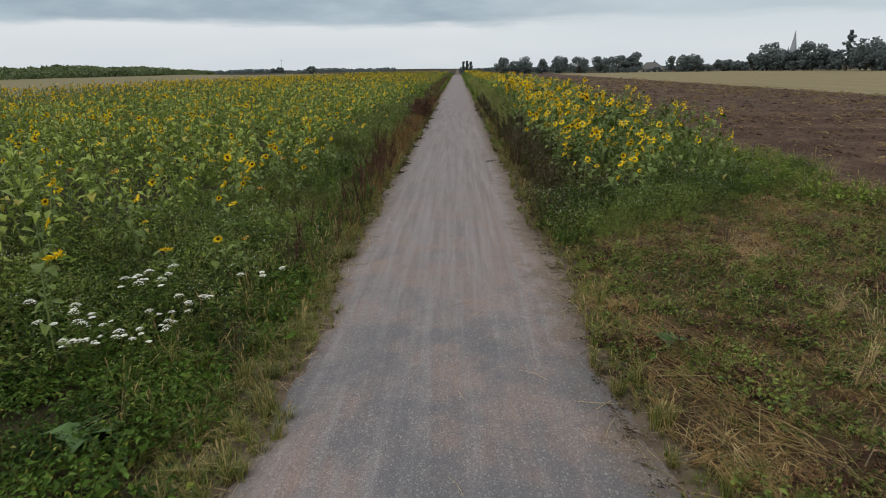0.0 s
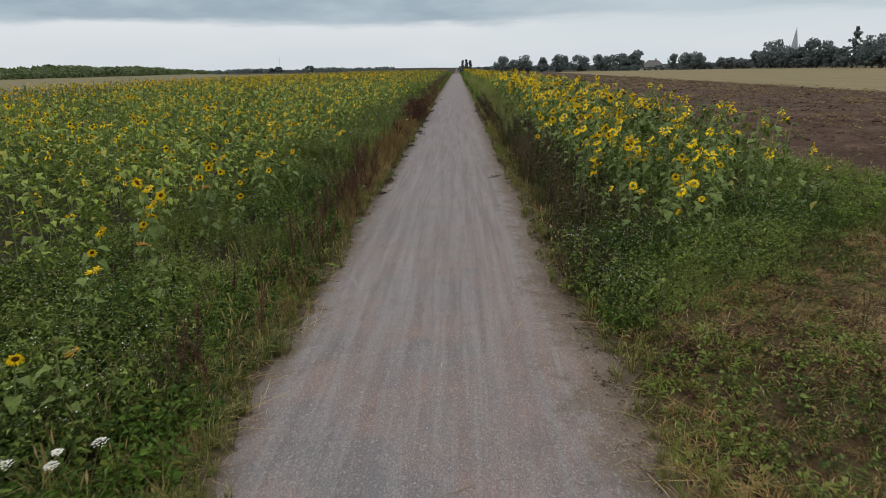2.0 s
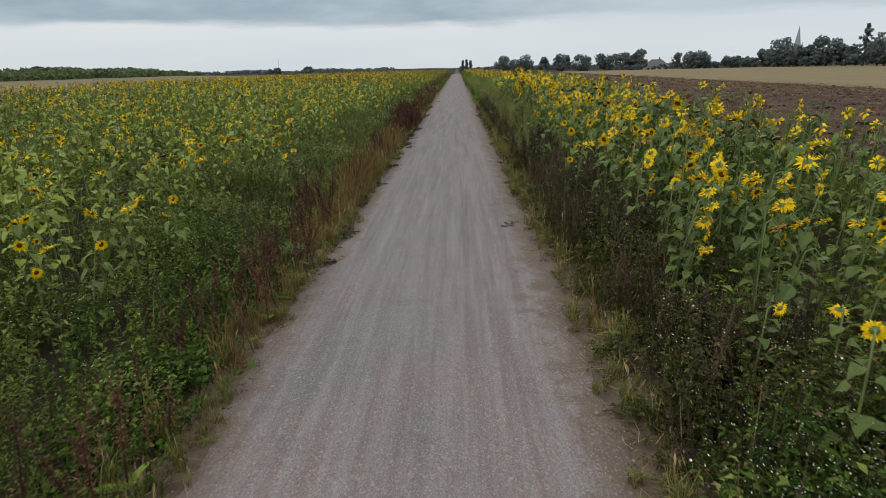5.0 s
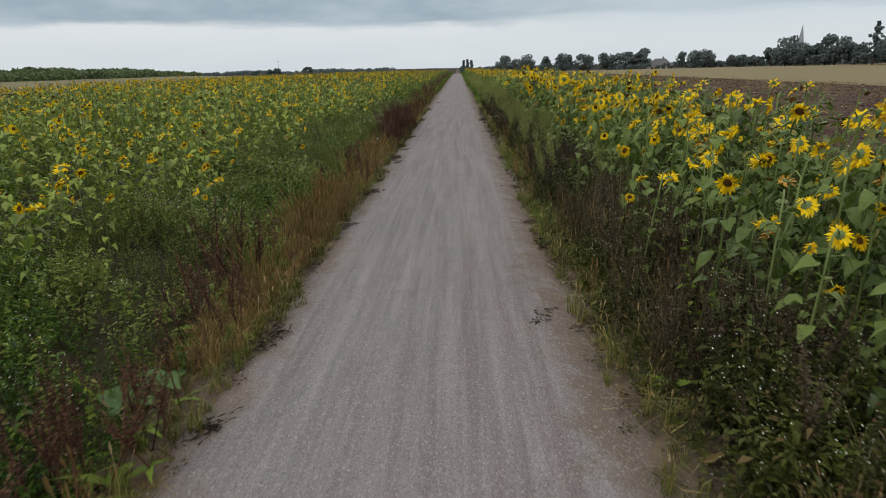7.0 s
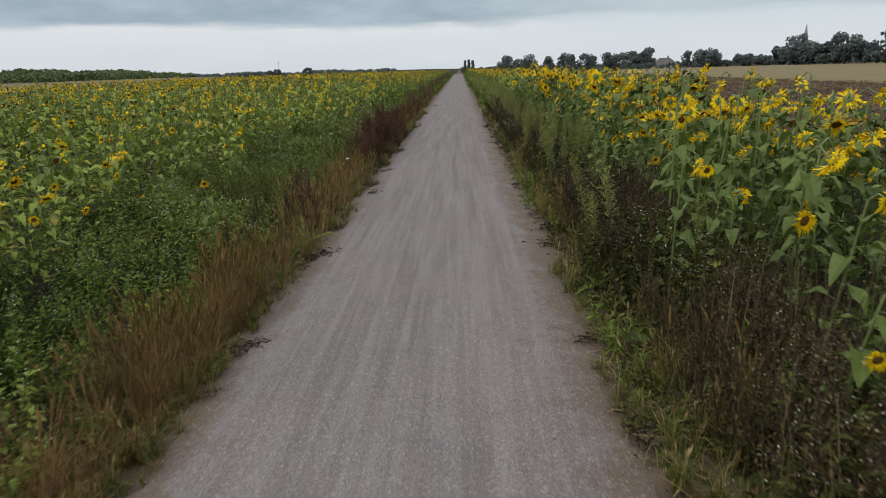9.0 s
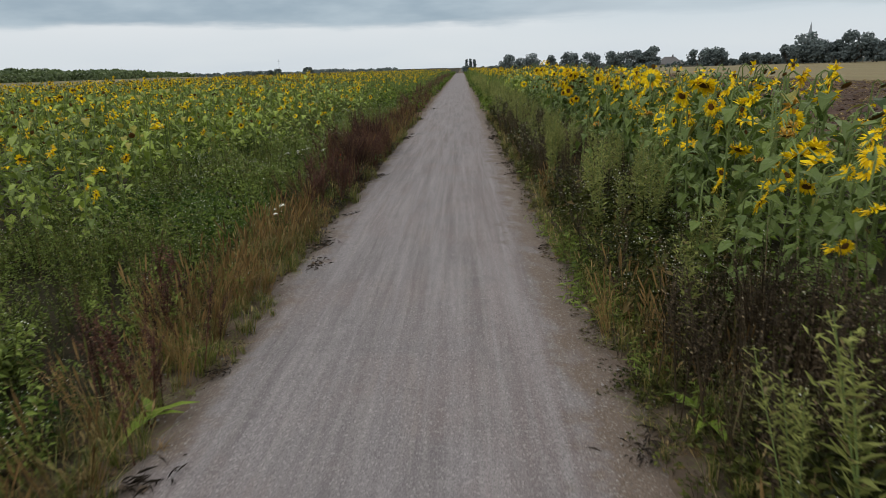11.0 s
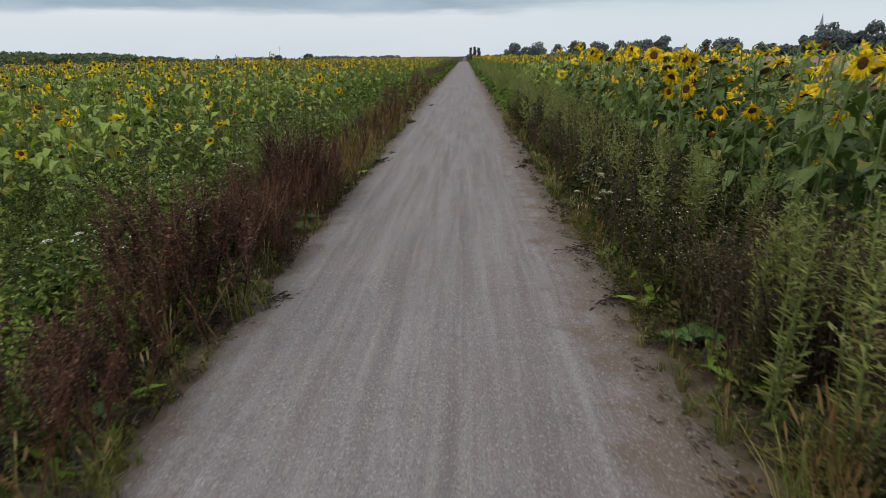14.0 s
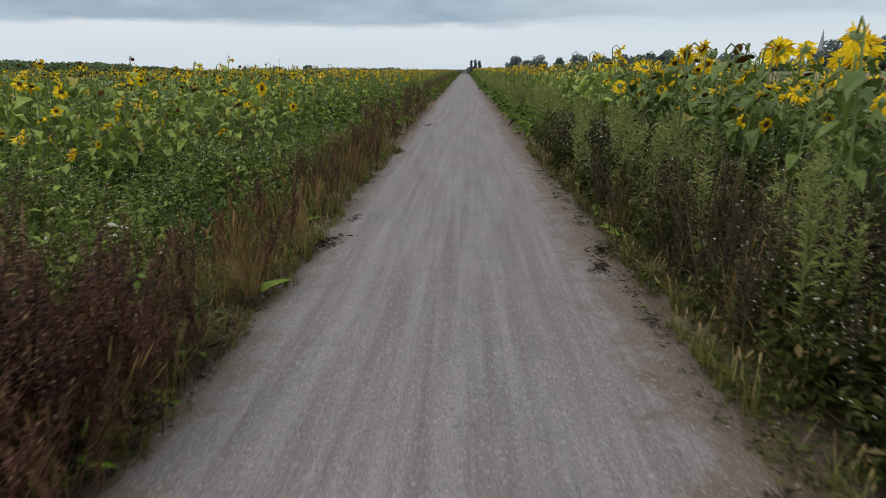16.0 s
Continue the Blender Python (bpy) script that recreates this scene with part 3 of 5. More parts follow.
def right_keep(x, y):
    front = 8.3 + 0.5 * np.abs(x - 2.8)
    far_rim = np.interp(y, [9, 15], [6.2, 7.6])
    return np.clip((y - front) / 1.2, 0, 1) * np.clip((far_rim - x) / 0.4, 0, 1) * np.clip((x - np.interp(y, [11, 16, 22, 30], [2.2, 2.5, 2.5, 2.8])) / 0.5, 0, 1) * np.clip(0.85 + 0.4 * wobble(x, y, 1.5, 13), 0.2, 1)


def facing(n):
    """Turns about z: most heads look back along the track and a little to one side."""
    return rng.normal(1.15, 1.05, n)


# flowers that stand out on their own: x, y and the height of the neck
LONE_LEFT = [(-5.95, 7.4, 1.2), (-6.3, 6.1, 1.2), (-4.45, 3.3, 1.2), (-3.7, 2.15, 1.2), (-6.75, 7.5, 1.2), (-4.3, 8.8, 1.2), (-3.66, 12.1, 1.2), (-3.3, 8.9, 1.2), (-4.35, 5.1, 1.15),
             (-3.4, 3.95, 0.78), (-3.0, 4.3, 0.75), (-2.7, 4.45, 0.75), (-7.6, 14.3, 1.2), (-2.65, 21.9, 1.05), (-2.9, 36.4, 1.2), (-4.3, 38.1, 1.25), (-5.3, 42.3, 1.4), (-3.2, 9.6, 0.9)]
LONE_RIGHT = [(2.4, 11.7, 1.1), (3.05, 11.1, 1.15), (4.2, 11.0, 1.15), (4.25, 9.8, 1.15), (2.7, 9.1, 1.0), (2.8, 14.9, 1.32), (2.6, 13.75, 1.32), (3.15, 16.7, 1.35), (2.3, 16.3, 1.3), (4.5, 16.2, 1.4),
              (2.35, 17.5, 1.12), (3.05, 19.9, 1.42), (2.8, 18.4, 1.42), (3.15, 21.9, 1.45), (2.3, 19.9, 1.4), (2.5, 24.2, 1.22), (2.55, 23.7, 1.22), (2.95, 24.4, 1.22), (3.45, 25.5, 1.3), (3.05, 26.5, 1.3),
              (3.4, 31.7, 1.52), (2.4, 29.3, 1.5), (3.0, 36.8, 2.12), (3.0, 37.5, 2.08), (2.95, 35.9, 1.88), (3.5, 36.4, 1.95)]
lone = np.array(LONE_LEFT + LONE_RIGHT)
lx, ly = strewn(1250, -9.5, -2.6, 2.5, 46, left_keep)
rx, ry = strewn(1350, 2.2, 7.6, 8.4, 46, right_keep)
ax_, ay_ = np.concatenate([lone[:, 0], lx, rx]), np.concatenate([lone[:, 1], ly, ry])
ah = np.concatenate([left_height(lx, ly), right_height(rx, ry)]) * np.clip(rng.normal(0.95, 0.17, len(lx) + len(rx)), 0.55, 1.14)
ah = np.concatenate([lone[:, 2], ah])
ahead_in = (ax_ > -5.2) & (ax_ < 6.2) & (ay_ < 40)
order = np.argsort(np.where(np.arange(len(ax_)) < len(lone), -1.0, np.where(ahead_in, np.abs(ax_) + 0.04 * ay_, 1e6)), kind="stable")
as_things = order[:236]
turn = facing(len(ax_))
templates_near = [sunflower(k) for k in range(len(KINDS))]
first = set()
for j in as_things:
    kind = int(rng.choice(len(KINDS), p=[0.13, 0.14, 0.09, 0.09, 0.12, 0.08, 0.08, 0.12, 0.15]))
    sc = float(ah[j]) / 1.4
    wide = 0.92 if ax_[j] > 0 else 0.88 if ay_[j] < 14 else 0.70
    at = pose(float(ax_[j]), float(ay_[j]), -0.03, float(rng.normal(0, 4)), float(rng.normal(0, 4)), math.degrees(float(turn[j]))) @ Matrix.Diagonal((min(sc ** 0.5, 1.05) * wide, min(sc ** 0.5, 1.05) * wide, sc, 1))
    if kind not in first:
        first.add(kind)
        templates_near[kind].matrix_basis = at
        templates_near[kind].scale = (1, 1, 1)
        templates_near[kind].matrix_basis = at
        continue
    made = copy_thing(templates_near[kind], at)
    made.matrix_basis = at
rest = order[236:]
NEAR = [joined_sunflower(60 + k, 2, k % 8, k > 6) for k in range(14)]
MID = [joined_sunflower(90 + k, 1, k % 8, k > 6) for k in range(18)]
FAR = [joined_sunflower(120 + k, 0, k % 8, k > 7) for k in range(15)]
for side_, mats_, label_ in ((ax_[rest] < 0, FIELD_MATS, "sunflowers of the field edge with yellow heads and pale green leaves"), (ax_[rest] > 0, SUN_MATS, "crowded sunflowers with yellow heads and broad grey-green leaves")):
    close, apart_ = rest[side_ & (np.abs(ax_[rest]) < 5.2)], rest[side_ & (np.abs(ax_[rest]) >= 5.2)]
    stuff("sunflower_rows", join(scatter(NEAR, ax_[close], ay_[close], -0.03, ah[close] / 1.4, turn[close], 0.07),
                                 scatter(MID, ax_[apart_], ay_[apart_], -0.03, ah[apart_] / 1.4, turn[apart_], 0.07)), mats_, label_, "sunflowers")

mx1, my1 = strewn(3300, -24, -9.3, -2, 62, lambda x, y: np.clip(0.8 + 0.5 * wobble(x, y, 2.2, 12), 0.15, 1))
mx2, my2 = strewn(520, -9.5, -2.8, 46, 62, left_keep)
mx3, my3 = strewn(420, 2.3, 7.4, 46, 62, right_keep)
m_x, m_y = np.concatenate([mx1, mx2, mx3]), np.concatenate([my1, my2, my3])
m_h = np.where(m_x < 0, left_height(m_x, m_y), right_height(m_x, m_y)) * rng.normal(1, 0.1, len(m_x))
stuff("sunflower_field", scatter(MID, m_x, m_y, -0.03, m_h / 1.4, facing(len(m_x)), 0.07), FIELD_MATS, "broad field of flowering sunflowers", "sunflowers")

fx1, fy1 = strewn(1500, -36, -24, 8, 62)
fx2, fy2 = strewn(4000, -36, -2.9, 62, 120)
fx3, fy3 = strewn(2800, -37, -2.9, 120, 250)
fx4, fy4 = strewn(900, 2.6, 7.4, 62, 120)
fx5, fy5 = strewn(1100, 2.6, 7.4, 120, 250)
f_x, f_y = np.concatenate([fx1, fx2, fx3, fx4, fx5]), np.concatenate([fy1, fy2, fy3, fy4, fy5])
f_h = np.where(f_x < 0, left_height(f_x, f_y), right_height(f_x, f_y)) * rng.normal(1, 0.09, len(f_x))
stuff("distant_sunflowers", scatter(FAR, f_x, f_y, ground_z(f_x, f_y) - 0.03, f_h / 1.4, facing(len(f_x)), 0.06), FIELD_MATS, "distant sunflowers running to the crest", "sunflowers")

# ---- weeds, grasses and dead stalks ----


def small_leaf(at, way_, length, width, m, roll=0.0):
    """A folded lance leaf of four triangles at most."""
    d = Vector(way_).normalized()
    s_ = d.cross(Vector((0, 0, 1)))
    s_ = s_.normalized() if s_.length > 1e-3 else Vector((1, 0, 0))
    up = s_.cross(d)
    if roll:
        s_, up = s_ * math.cos(roll) + up * math.sin(roll), up * math.cos(roll) - s_ * math.sin(roll)
    a_ = Vector(at)
    mid = a_ + d * length * 0.5 + up * length * 0.05
    tip = a_ + d * length - up * length * 0.12
    return shape([tuple(a_), tuple(mid - s_ * width / 2 + up * width * 0.2), tuple(tip), tuple(mid + s_ * width / 2 + up * width * 0.2)], [(0, 1, 2), (0, 2, 3)], m)


def tumbled_leaf(r, at, length, width, m=0):
    """A leaf clump that may face any way."""
    d = Vector((r.gauss(0, 1), r.gauss(0, 1), r.gauss(0, 0.8))).normalized()
    e_ = d.cross(Vector((r.gauss(0, 1), r.gauss(0, 1), r.gauss(0, 1)))).normalized()
    a_ = Vector(at)
    return shape([tuple(a_ - d * length / 2), tuple(a_ + e_ * width / 2), tuple(a_ + d * length / 2), tuple(a_ - e_ * width / 2)], [(0, 1, 2), (0, 2, 3)], m)


def weed(seed, height, spread, stems, leaves, length, width, flowers=0, flower=0.012, droop=0.1, leaf_from=0.12, tilt=0.65):
    """A bushy weed. Materials: 0 stalk, 1 leaf, 2 floret."""
    r = random.Random(seed)
    out = []
    for k in range(stems):
        a_ = 2 * math.pi * (k + r.uniform(-0.4, 0.4)) / stems
        h = height * r.uniform(0.65, 1.05)
        sp = spread * r.uniform(0.3, 1.1)
        foot = Vector((0.03 * math.cos(a_), 0.03 * math.sin(a_), -0.03))
        tip = Vector((sp * math.cos(a_), sp * math.sin(a_), h))
        knee = foot.lerp(tip, 0.5) + Vector((0, 0, h * 0.06))
        side = Vector((-math.sin(a_), math.cos(a_), 0))
        out.append(ribbon([foot, knee, tip], [0.008, 0.006, 0.003], side, 0))
        for j in range(leaves):
            t = leaf_from + (1 - leaf_from) * (j + r.random()) / leaves
            p = foot.lerp(knee, t * 2) if t < 0.5 else knee.lerp(tip, t * 2 - 1)
            b = a_ + r.uniform(-2.2, 2.2)
            ln = length * r.uniform(0.45, 1.4) * (1.15 - 0.5 * t)
            out.append(small_leaf(p, (math.cos(b), math.sin(b), r.uniform(-tilt, tilt) - droop), ln, ln * width, 1, r.gauss(0, 0.55)))
        for j in range(flowers):
            p = tip + Vector((r.uniform(-1, 1) * 0.06, r.uniform(-1, 1) * 0.06, r.uniform(-0.10, 0.03) * height))
            q = flower * r.uniform(0.6, 1.2)
            out.append(tumbled_leaf(r, p, 2 * q, 2 * q, 2))
    return join(*out)


def tuft(seed, blades, height, spread, width, seeds=0, droop=0.35):
    """A grass tuft. Materials: 0 blade, 1 seed head."""
    r = random.Random(seed)
    out = []
    for k in range(blades):
        a_ = r.uniform(0, 2 * math.pi)
        h = height * r.uniform(0.55, 1.1)
        sp = spread * r.uniform(0.2, 1.1)
        o = Vector((r.uniform(-1, 1), r.uniform(-1, 1), 0)) * spread * 0.25
        d = Vector((math.cos(a_), math.sin(a_), 0))
        side = Vector((-math.sin(a_), math.cos(a_), 0))
        p = [o - Vector((0, 0, 0.03)), o + d * sp * 0.35 + Vector((0, 0, h * 0.62)), o + d * sp * (1 + droop) + Vector((0, 0, h * (1 - droop * r.uniform(0, 1))))]
        out.append(ribbon(p, [width, width * 0.8, width * 0.15], side, 0))
    for k in range(seeds):
        a_ = r.uniform(0, 2 * math.pi)
        h = height * r.uniform(0.9, 1.35)
        d = Vector((math.cos(a_), math.sin(a_), 0))
        side = Vector((-math.sin(a_), math.cos(a_), 0))
        top_ = d * spread * r.uniform(0.2, 0.9) + Vector((0, 0, h))
        out.append(ribbon([Vector((0, 0, -0.03)), top_ * 0.8], [0.004, 0.003], side, 1))
        out.append(ribbon([top_ * 0.78, top_ * 0.9, top_], [0.006, 0.016, 0.003], side, 1))
        out.append(ribbon([top_ * 0.78, top_ * 0.9, top_], [0.006, 0.016, 0.003], d, 1))
    return join(*out)


def seed_spike(r, foot, tip, fat, n, m=0):
    """A spike crowded with small papery seeds."""
    out = [ribbon([foot, tip], [0.006, 0.003], (foot - tip).orthogonal().normalized(), m)]
    for j in range(n):
        t = 0.12 + 0.9 * j / n
        p = foot.lerp(tip, min(t, 1.0))
        a_ = r.uniform(0, 2 * math.pi)
        q = fat * r.uniform(0.6, 1.3) * (1.15 - 0.7 * t)
        d = Vector((math.cos(a_), math.sin(a_), r.uniform(-0.5, 0.8)))
        out.append(small_leaf(p, d, q * 1.5, q * 1.1, m))
    return join(*out)


def dock(seed, height):
    """Ripe dock: list of (part name, shape, material)."""
    r = random.Random(seed)
    lean_ = Vector((r.uniform(-0.2, 0.2), r.uniform(-0.2, 0.2), 1))
    top_ = lean_ * height
    out = [("stem", tube([(0, 0, -0.04), tuple(lean_ * height * 0.5), tuple(top_ * 0.97)], [0.008, 0.006, 0.003], 4), RUST)]
    out.append(("seed_spike", seed_spike(r, top_ * 0.35, top_, 0.024, 50), RUST))
    for k in range(r.randint(5, 6)):
        t = r.uniform(0.25, 0.75)
        a_ = 2.4 * k + r.uniform(-0.4, 0.4)
        foot = lean_ * height * t
        ln = height * r.uniform(0.30, 0.52)
        tip = foot + Vector((math.cos(a_) * 0.30, math.sin(a_) * 0.30, 0.95)) * ln
        out.append(("seed_spike", seed_spike(r, foot, tip, 0.023, 30), RUST))
    for k in range(3):
        a_ = r.uniform(0, 2 * math.pi)
        ln = r.uniform(0.18, 0.30)
        lf = moved(heart_leaf(ln, ln * 0.33, 0.7, 0.4, 0, 4), frame_to((0, 0, 0.02), (math.cos(a_), math.sin(a_), 0.9)))
        out.append(("leaf", lf, WEED))
    return out


def umbel_plant(seed, height, heads):
    """Yarrow: feathery foliage under flat white flower heads, as parts."""
    r = random.Random(seed)
    out, foliage = [], []
    for k in range(heads):
        a_ = 2 * math.pi * k / heads + r.uniform(-0.4, 0.4)
        sp = r.uniform(0.05, 0.24)
        top_ = Vector((sp * math.cos(a_), sp * math.sin(a_), height * r.uniform(0.75, 1.05)))
        out.append(("stem", tube([(0, 0, -0.04), tuple(top_ * 0.55 + Vector((0, 0, 0.02))), tuple(top_)], [0.004, 0.0035, 0.0025], 3), SAGE))
        dots = []
        rad_ = r.uniform(0.026, 0.052)
        for j in range(26):
            q = rad_ * math.sqrt((j + 0.5) / 26)
            b = j * 2.4
            p = top_ + Vector((q * math.cos(b), q * math.sin(b), 0.016 - 11 * q * q + r.uniform(-0.003, 0.003)))
            e_ = r.uniform(0.006, 0.009)
            ring = [(p.x + e_ * math.cos(c), p.y + e_ * math.sin(c), p.z + r.uniform(-0.002, 0.002)) for c in (0, 1.57, 3.14, 4.71)]
            ring.append((p.x, p.y, p.z + 0.004))
            dots.append(shape(ring, [(0, 1, 4), (1, 2, 4), (2, 3, 4), (3, 0, 4)], 0))
        out.append(("flower_umbel", join(*dots), WHITE))
        for j in range(16):
            p = top_ * r.uniform(0.05, 0.85)
            b = r.uniform(0, 2 * math.pi)
            foliage.append(small_leaf(p, (math.cos(b), math.sin(b), r.uniform(-0.2, 0.5)), r.uniform(0.05, 0.10), 0.014, 0))
    out.append(("foliage", join(*foliage), LUSH))
    return out


def fleabane(seed, height, stalks=4):
    """Tall feathery plant with narrow leaves all up the stalks and a plume of buds."""
    r = random.Random(seed)
    stems, leaves, plume = [], [], []
    for k in range(stalks):
        a_ = r.uniform(0, 2 * math.pi)
        h = height * r.uniform(0.75, 1.0)
        top_ = Vector((0.16 * math.cos(a_) * r.random(), 0.16 * math.sin(a_) * r.random(), h))
        stems.append(tube([(0.02 * k - 0.03, 0, -0.04), tuple(top_)], [0.006, 0.003], 4))
        for j in range(60):
            t = 0.08 + 0.8 * (j + r.random()) / 60
            b = r.uniform(0, 6.28)
            ln = r.uniform(0.05, 0.13) * (1.15 - 0.6 * t)
            leaves.append(small_leaf(top_ * t, (math.cos(b), math.sin(b), r.uniform(0.2, 0.9)), ln, ln * 0.14, 0, r.gauss(0, 0.7)))
        plume.append(ribbon([top_ * 0.55, top_], [0.004, 0.003], Vector((1, 0, 0)), 0))
        for j in range(13):
            t = 0.56 + 0.44 * j / 13
            b = j * 2.4 + r.uniform(-0.4, 0.4)
            reach = r.uniform(0.5, 1.1) * 0.22 * (1.12 - t) + 0.02
            root_ = top_ * t
            end = root_ + Vector((math.cos(b) * reach, math.sin(b) * reach, reach * 0.9))
            plume.append(ribbon([root_, end], [0.003, 0.002], Vector((-math.sin(b), math.cos(b), 0)), 0))
            for q in range(5):
                c = r.uniform(0, 6.28)
                ln = r.uniform(0.018, 0.045)
                plume.append(small_leaf(root_.lerp(end, 0.25 + 0.19 * q), (math.cos(c), math.sin(c), r.uniform(0.1, 1.2)), ln, ln * 0.28, 0, r.gauss(0, 0.8)))
    return [("stem", join(*stems), SUNSTEM), ("foliage", join(*leaves), FEATHER), ("plume", join(*plume), FEATHER)]


def thing(name, parts, label, category, group):
    root = tagged(new(name), label, category, group)
    for pn, s_, mat in parts:
        part(pn, (s_[0], s_[1], np.zeros(len(s_[1]), int)), mat, root)
    return root


def plant_out(variants, x, y, size, tilt=5.0):
    """Sets the variants down at the places: the first use moves the built one, later ones are copies."""
    used = set()
    for i in range(len(x)):
        k = int(rng.integers(0, len(variants)))
        s_ = float(size[i])
        at = pose(float(x[i]), float(y[i]), 0, float(rng.normal(0, tilt)), float(rng.normal(0, tilt)), float(rng.uniform(0, 360))) @ Matrix.Diagonal((s_, s_, s_, 1))
        if k in used:
            copy_thing(variants[k], Matrix.Identity(4)).matrix_basis = at
        else:
            used.add(k)
            variants[k].matrix_basis = at
    for k, v in enumerate(variants):
        if k not in used:
            for o in (*v.children_recursive, v):
                bpy.data.objects.remove(o)


# ---- weeds of the verges and the field, species by species ----
CARPET = [weed(200 + k, 0.18, 0.16, 6, 6, 0.060, 0.58, droop=0.0, leaf_from=0.4) for k in range(5)]
FINE = [weed(220 + k, 0.52, 0.28, 5, 13, 0.076, 0.44, leaf_from=0.2, tilt=0.7, flowers=(3, 2, 0, 4, 1, 2)[k], flower=0.0048) for k in range(6)]
SEEDY = [weed(250 + k, 0.78, 0.22, 6, 20, 0.046, 0.32, leaf_from=0.12, tilt=0.9, flowers=(3, 2, 4, 1, 3)[k], flower=0.0060) for k in range(5)]
WITHERED = [weed(280 + k, 0.74, 0.23, 7, 17, 0.030, 0.45, leaf_from=0.2, tilt=0.9, flowers=(1, 0, 1, 0, 1)[k], flower=0.0065) for k in range(5)]
SMALL = [weed(240 + k, 0.48, 0.27, 6, 13, 0.068, 0.46, leaf_from=0.2, tilt=0.7, flowers=(2, 3, 1, 2, 0)[k], flower=0.0048) for k in range(5)]
LANCE = [weed(265 + k, 0.38, 0.32, 6, 9, 0.12, 0.17, droop=0.25, tilt=0.4) for k in range(4)]
SPARSE = [weed(260 + k, 0.60, 0.22, 4, 7, 0.12, 0.45) for k in range(5)]
COARSE = [weed(270 + k, 0.65, 0.32, 3, 6, 0.22, 0.46) for k in range(5)]
TUFTS = [tuft(300 + k, 26, 0.24, 0.16, 0.006, 2) for k in range(6)]
SHORT = [tuft(310 + k, 15, 0.10, 0.10, 0.005) for k in range(5)]
DRY = [tuft(320 + k, 26, 0.50, 0.22, 0.0045, 6, 0.3) for k in range(6)]
LONG = [tuft(330 + k, 30, 0.45, 0.30, 0.008, 3, 0.5) for k in range(5)]
FLAT = [tuft(450 + k, 24, 0.06, 0.24, 0.006, 0, 0.9) for k in range(5)]
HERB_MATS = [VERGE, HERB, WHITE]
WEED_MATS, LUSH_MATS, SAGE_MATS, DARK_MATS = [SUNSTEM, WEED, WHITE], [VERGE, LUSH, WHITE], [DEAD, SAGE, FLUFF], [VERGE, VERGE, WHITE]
DEAD_MATS, GRASS_MATS, DRY_MATS = [DEAD, DEAD, FLUFF], [GRASS, STRAW], [TAN, TAN]


def planted(name, templates, x, y, size, mats, label, category="weeds", lean=0.12, pick=None):
    """One stand of a kind of plant at the places, or at those of them that pick names."""
    if pick is not None:
        x, y, size = x[pick], y[pick], size[pick]
    return stuff(name, scatter(templates, x, y, -0.02, size, lean=lean), mats, label, category)


def near_left(x, y):
    return np.clip((-x - 1.62 - 0.25 * wobble(x, y, 1.1, 21)) / 0.35, 0, 1)


x, y = strewn(3000, -5.5, -1.55, -1.5, 13.0, lambda x, y: near_left(x, y) * np.where(x > -2.7, 1.0, np.clip((6.6 - y) / 2.0, 0.0, 1)))
planted("low_weeds", CARPET, x, y, rng.uniform(0.7, 1.4, len(x)) * (1 + 0.3 * wobble(x, y, 0.7, 47)), LUSH_MATS, "carpet of low bright green leafy weeds", lean=0.2)
x, y = strewn(1000, -8.0, -2.2, 1.2, 8.0, lambda x, y: np.clip((-x - 2.1) / 1.2, 0, 1) * np.clip((y - 1.2) / 2.5, 0, 1))
planted("corner_weeds", FINE, x, y, rng.uniform(0.6, 1.15, len(x)) * (1 + 0.3 * wobble(x, y, 0.9, 48)), HERB_MATS, "dense grey-green weeds at the field corner")

# weeds behind the docks, in patches
x, y = strewn(3300, -5.6, -1.7, 4.6, 48, lambda x, y: np.clip((-x - 1.66 + 0.15 * wobble(x, y, 0.9, 22)) / 0.4, 0, 1) * np.clip((y - 4.6) / 1.5, 0, 1))
sz = rng.uniform(0.7, 1.15, len(x)) * np.interp(-x, [1.7, 2.3, 4.5], [0.50, 1.0, 1.1]) * np.interp(y, [5, 12, 26, 34], [0.85, 0.95, 1.05, 1.25]) * (1.0 + 0.38 * wobble(x, y, 0.85, 41))
k = wobble(x, y, 1.5, 23) + rng.normal(0, 0.16, len(x))
planted("seeding_weeds", SEEDY, x, y, sz * 0.85, [VERGE, HERB, FLUFF], "grey-green weeds going to seed between flowers", pick=k < -0.42)
planted("white_flowered_weeds", FINE, x, y, sz, HERB_MATS, "bushy green weeds dotted with tiny white flowers", pick=(k >= -0.42) & (k < 0.10))
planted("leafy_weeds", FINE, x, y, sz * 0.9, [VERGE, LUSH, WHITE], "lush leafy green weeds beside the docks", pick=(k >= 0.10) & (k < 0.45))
planted("broad_leaved_weeds", FINE, x, y, sz, WEED_MATS, "broad-leaved green weeds between the sunflowers", pick=k >= 0.45)
x, y = strewn(1500, -16, -5.0, 0, 48)
planted("field_undergrowth", SPARSE, x, y, rng.uniform(0.7, 1.4, len(x)), WEED_MATS, "green undergrowth below the sunflowers")

# the sunflower strip: low green weeds before it, seeding and withered weeds along the gravel


def weed_front(x):
    return 6.0 + 0.80 * (x - 2.1)


x, y = strewn(2900, 1.6, 9.2, 5.6, 13.5, lambda x, y: np.clip((y - weed_front(x) - 0.45 * wobble(x, y, 0.8, 44)) / 0.5, 0, 1) * np.clip((weed_front(x) + 3.6 - y) / 1.2, 0, 1) * np.clip((x - 1.62) / 0.25, 0, 1))
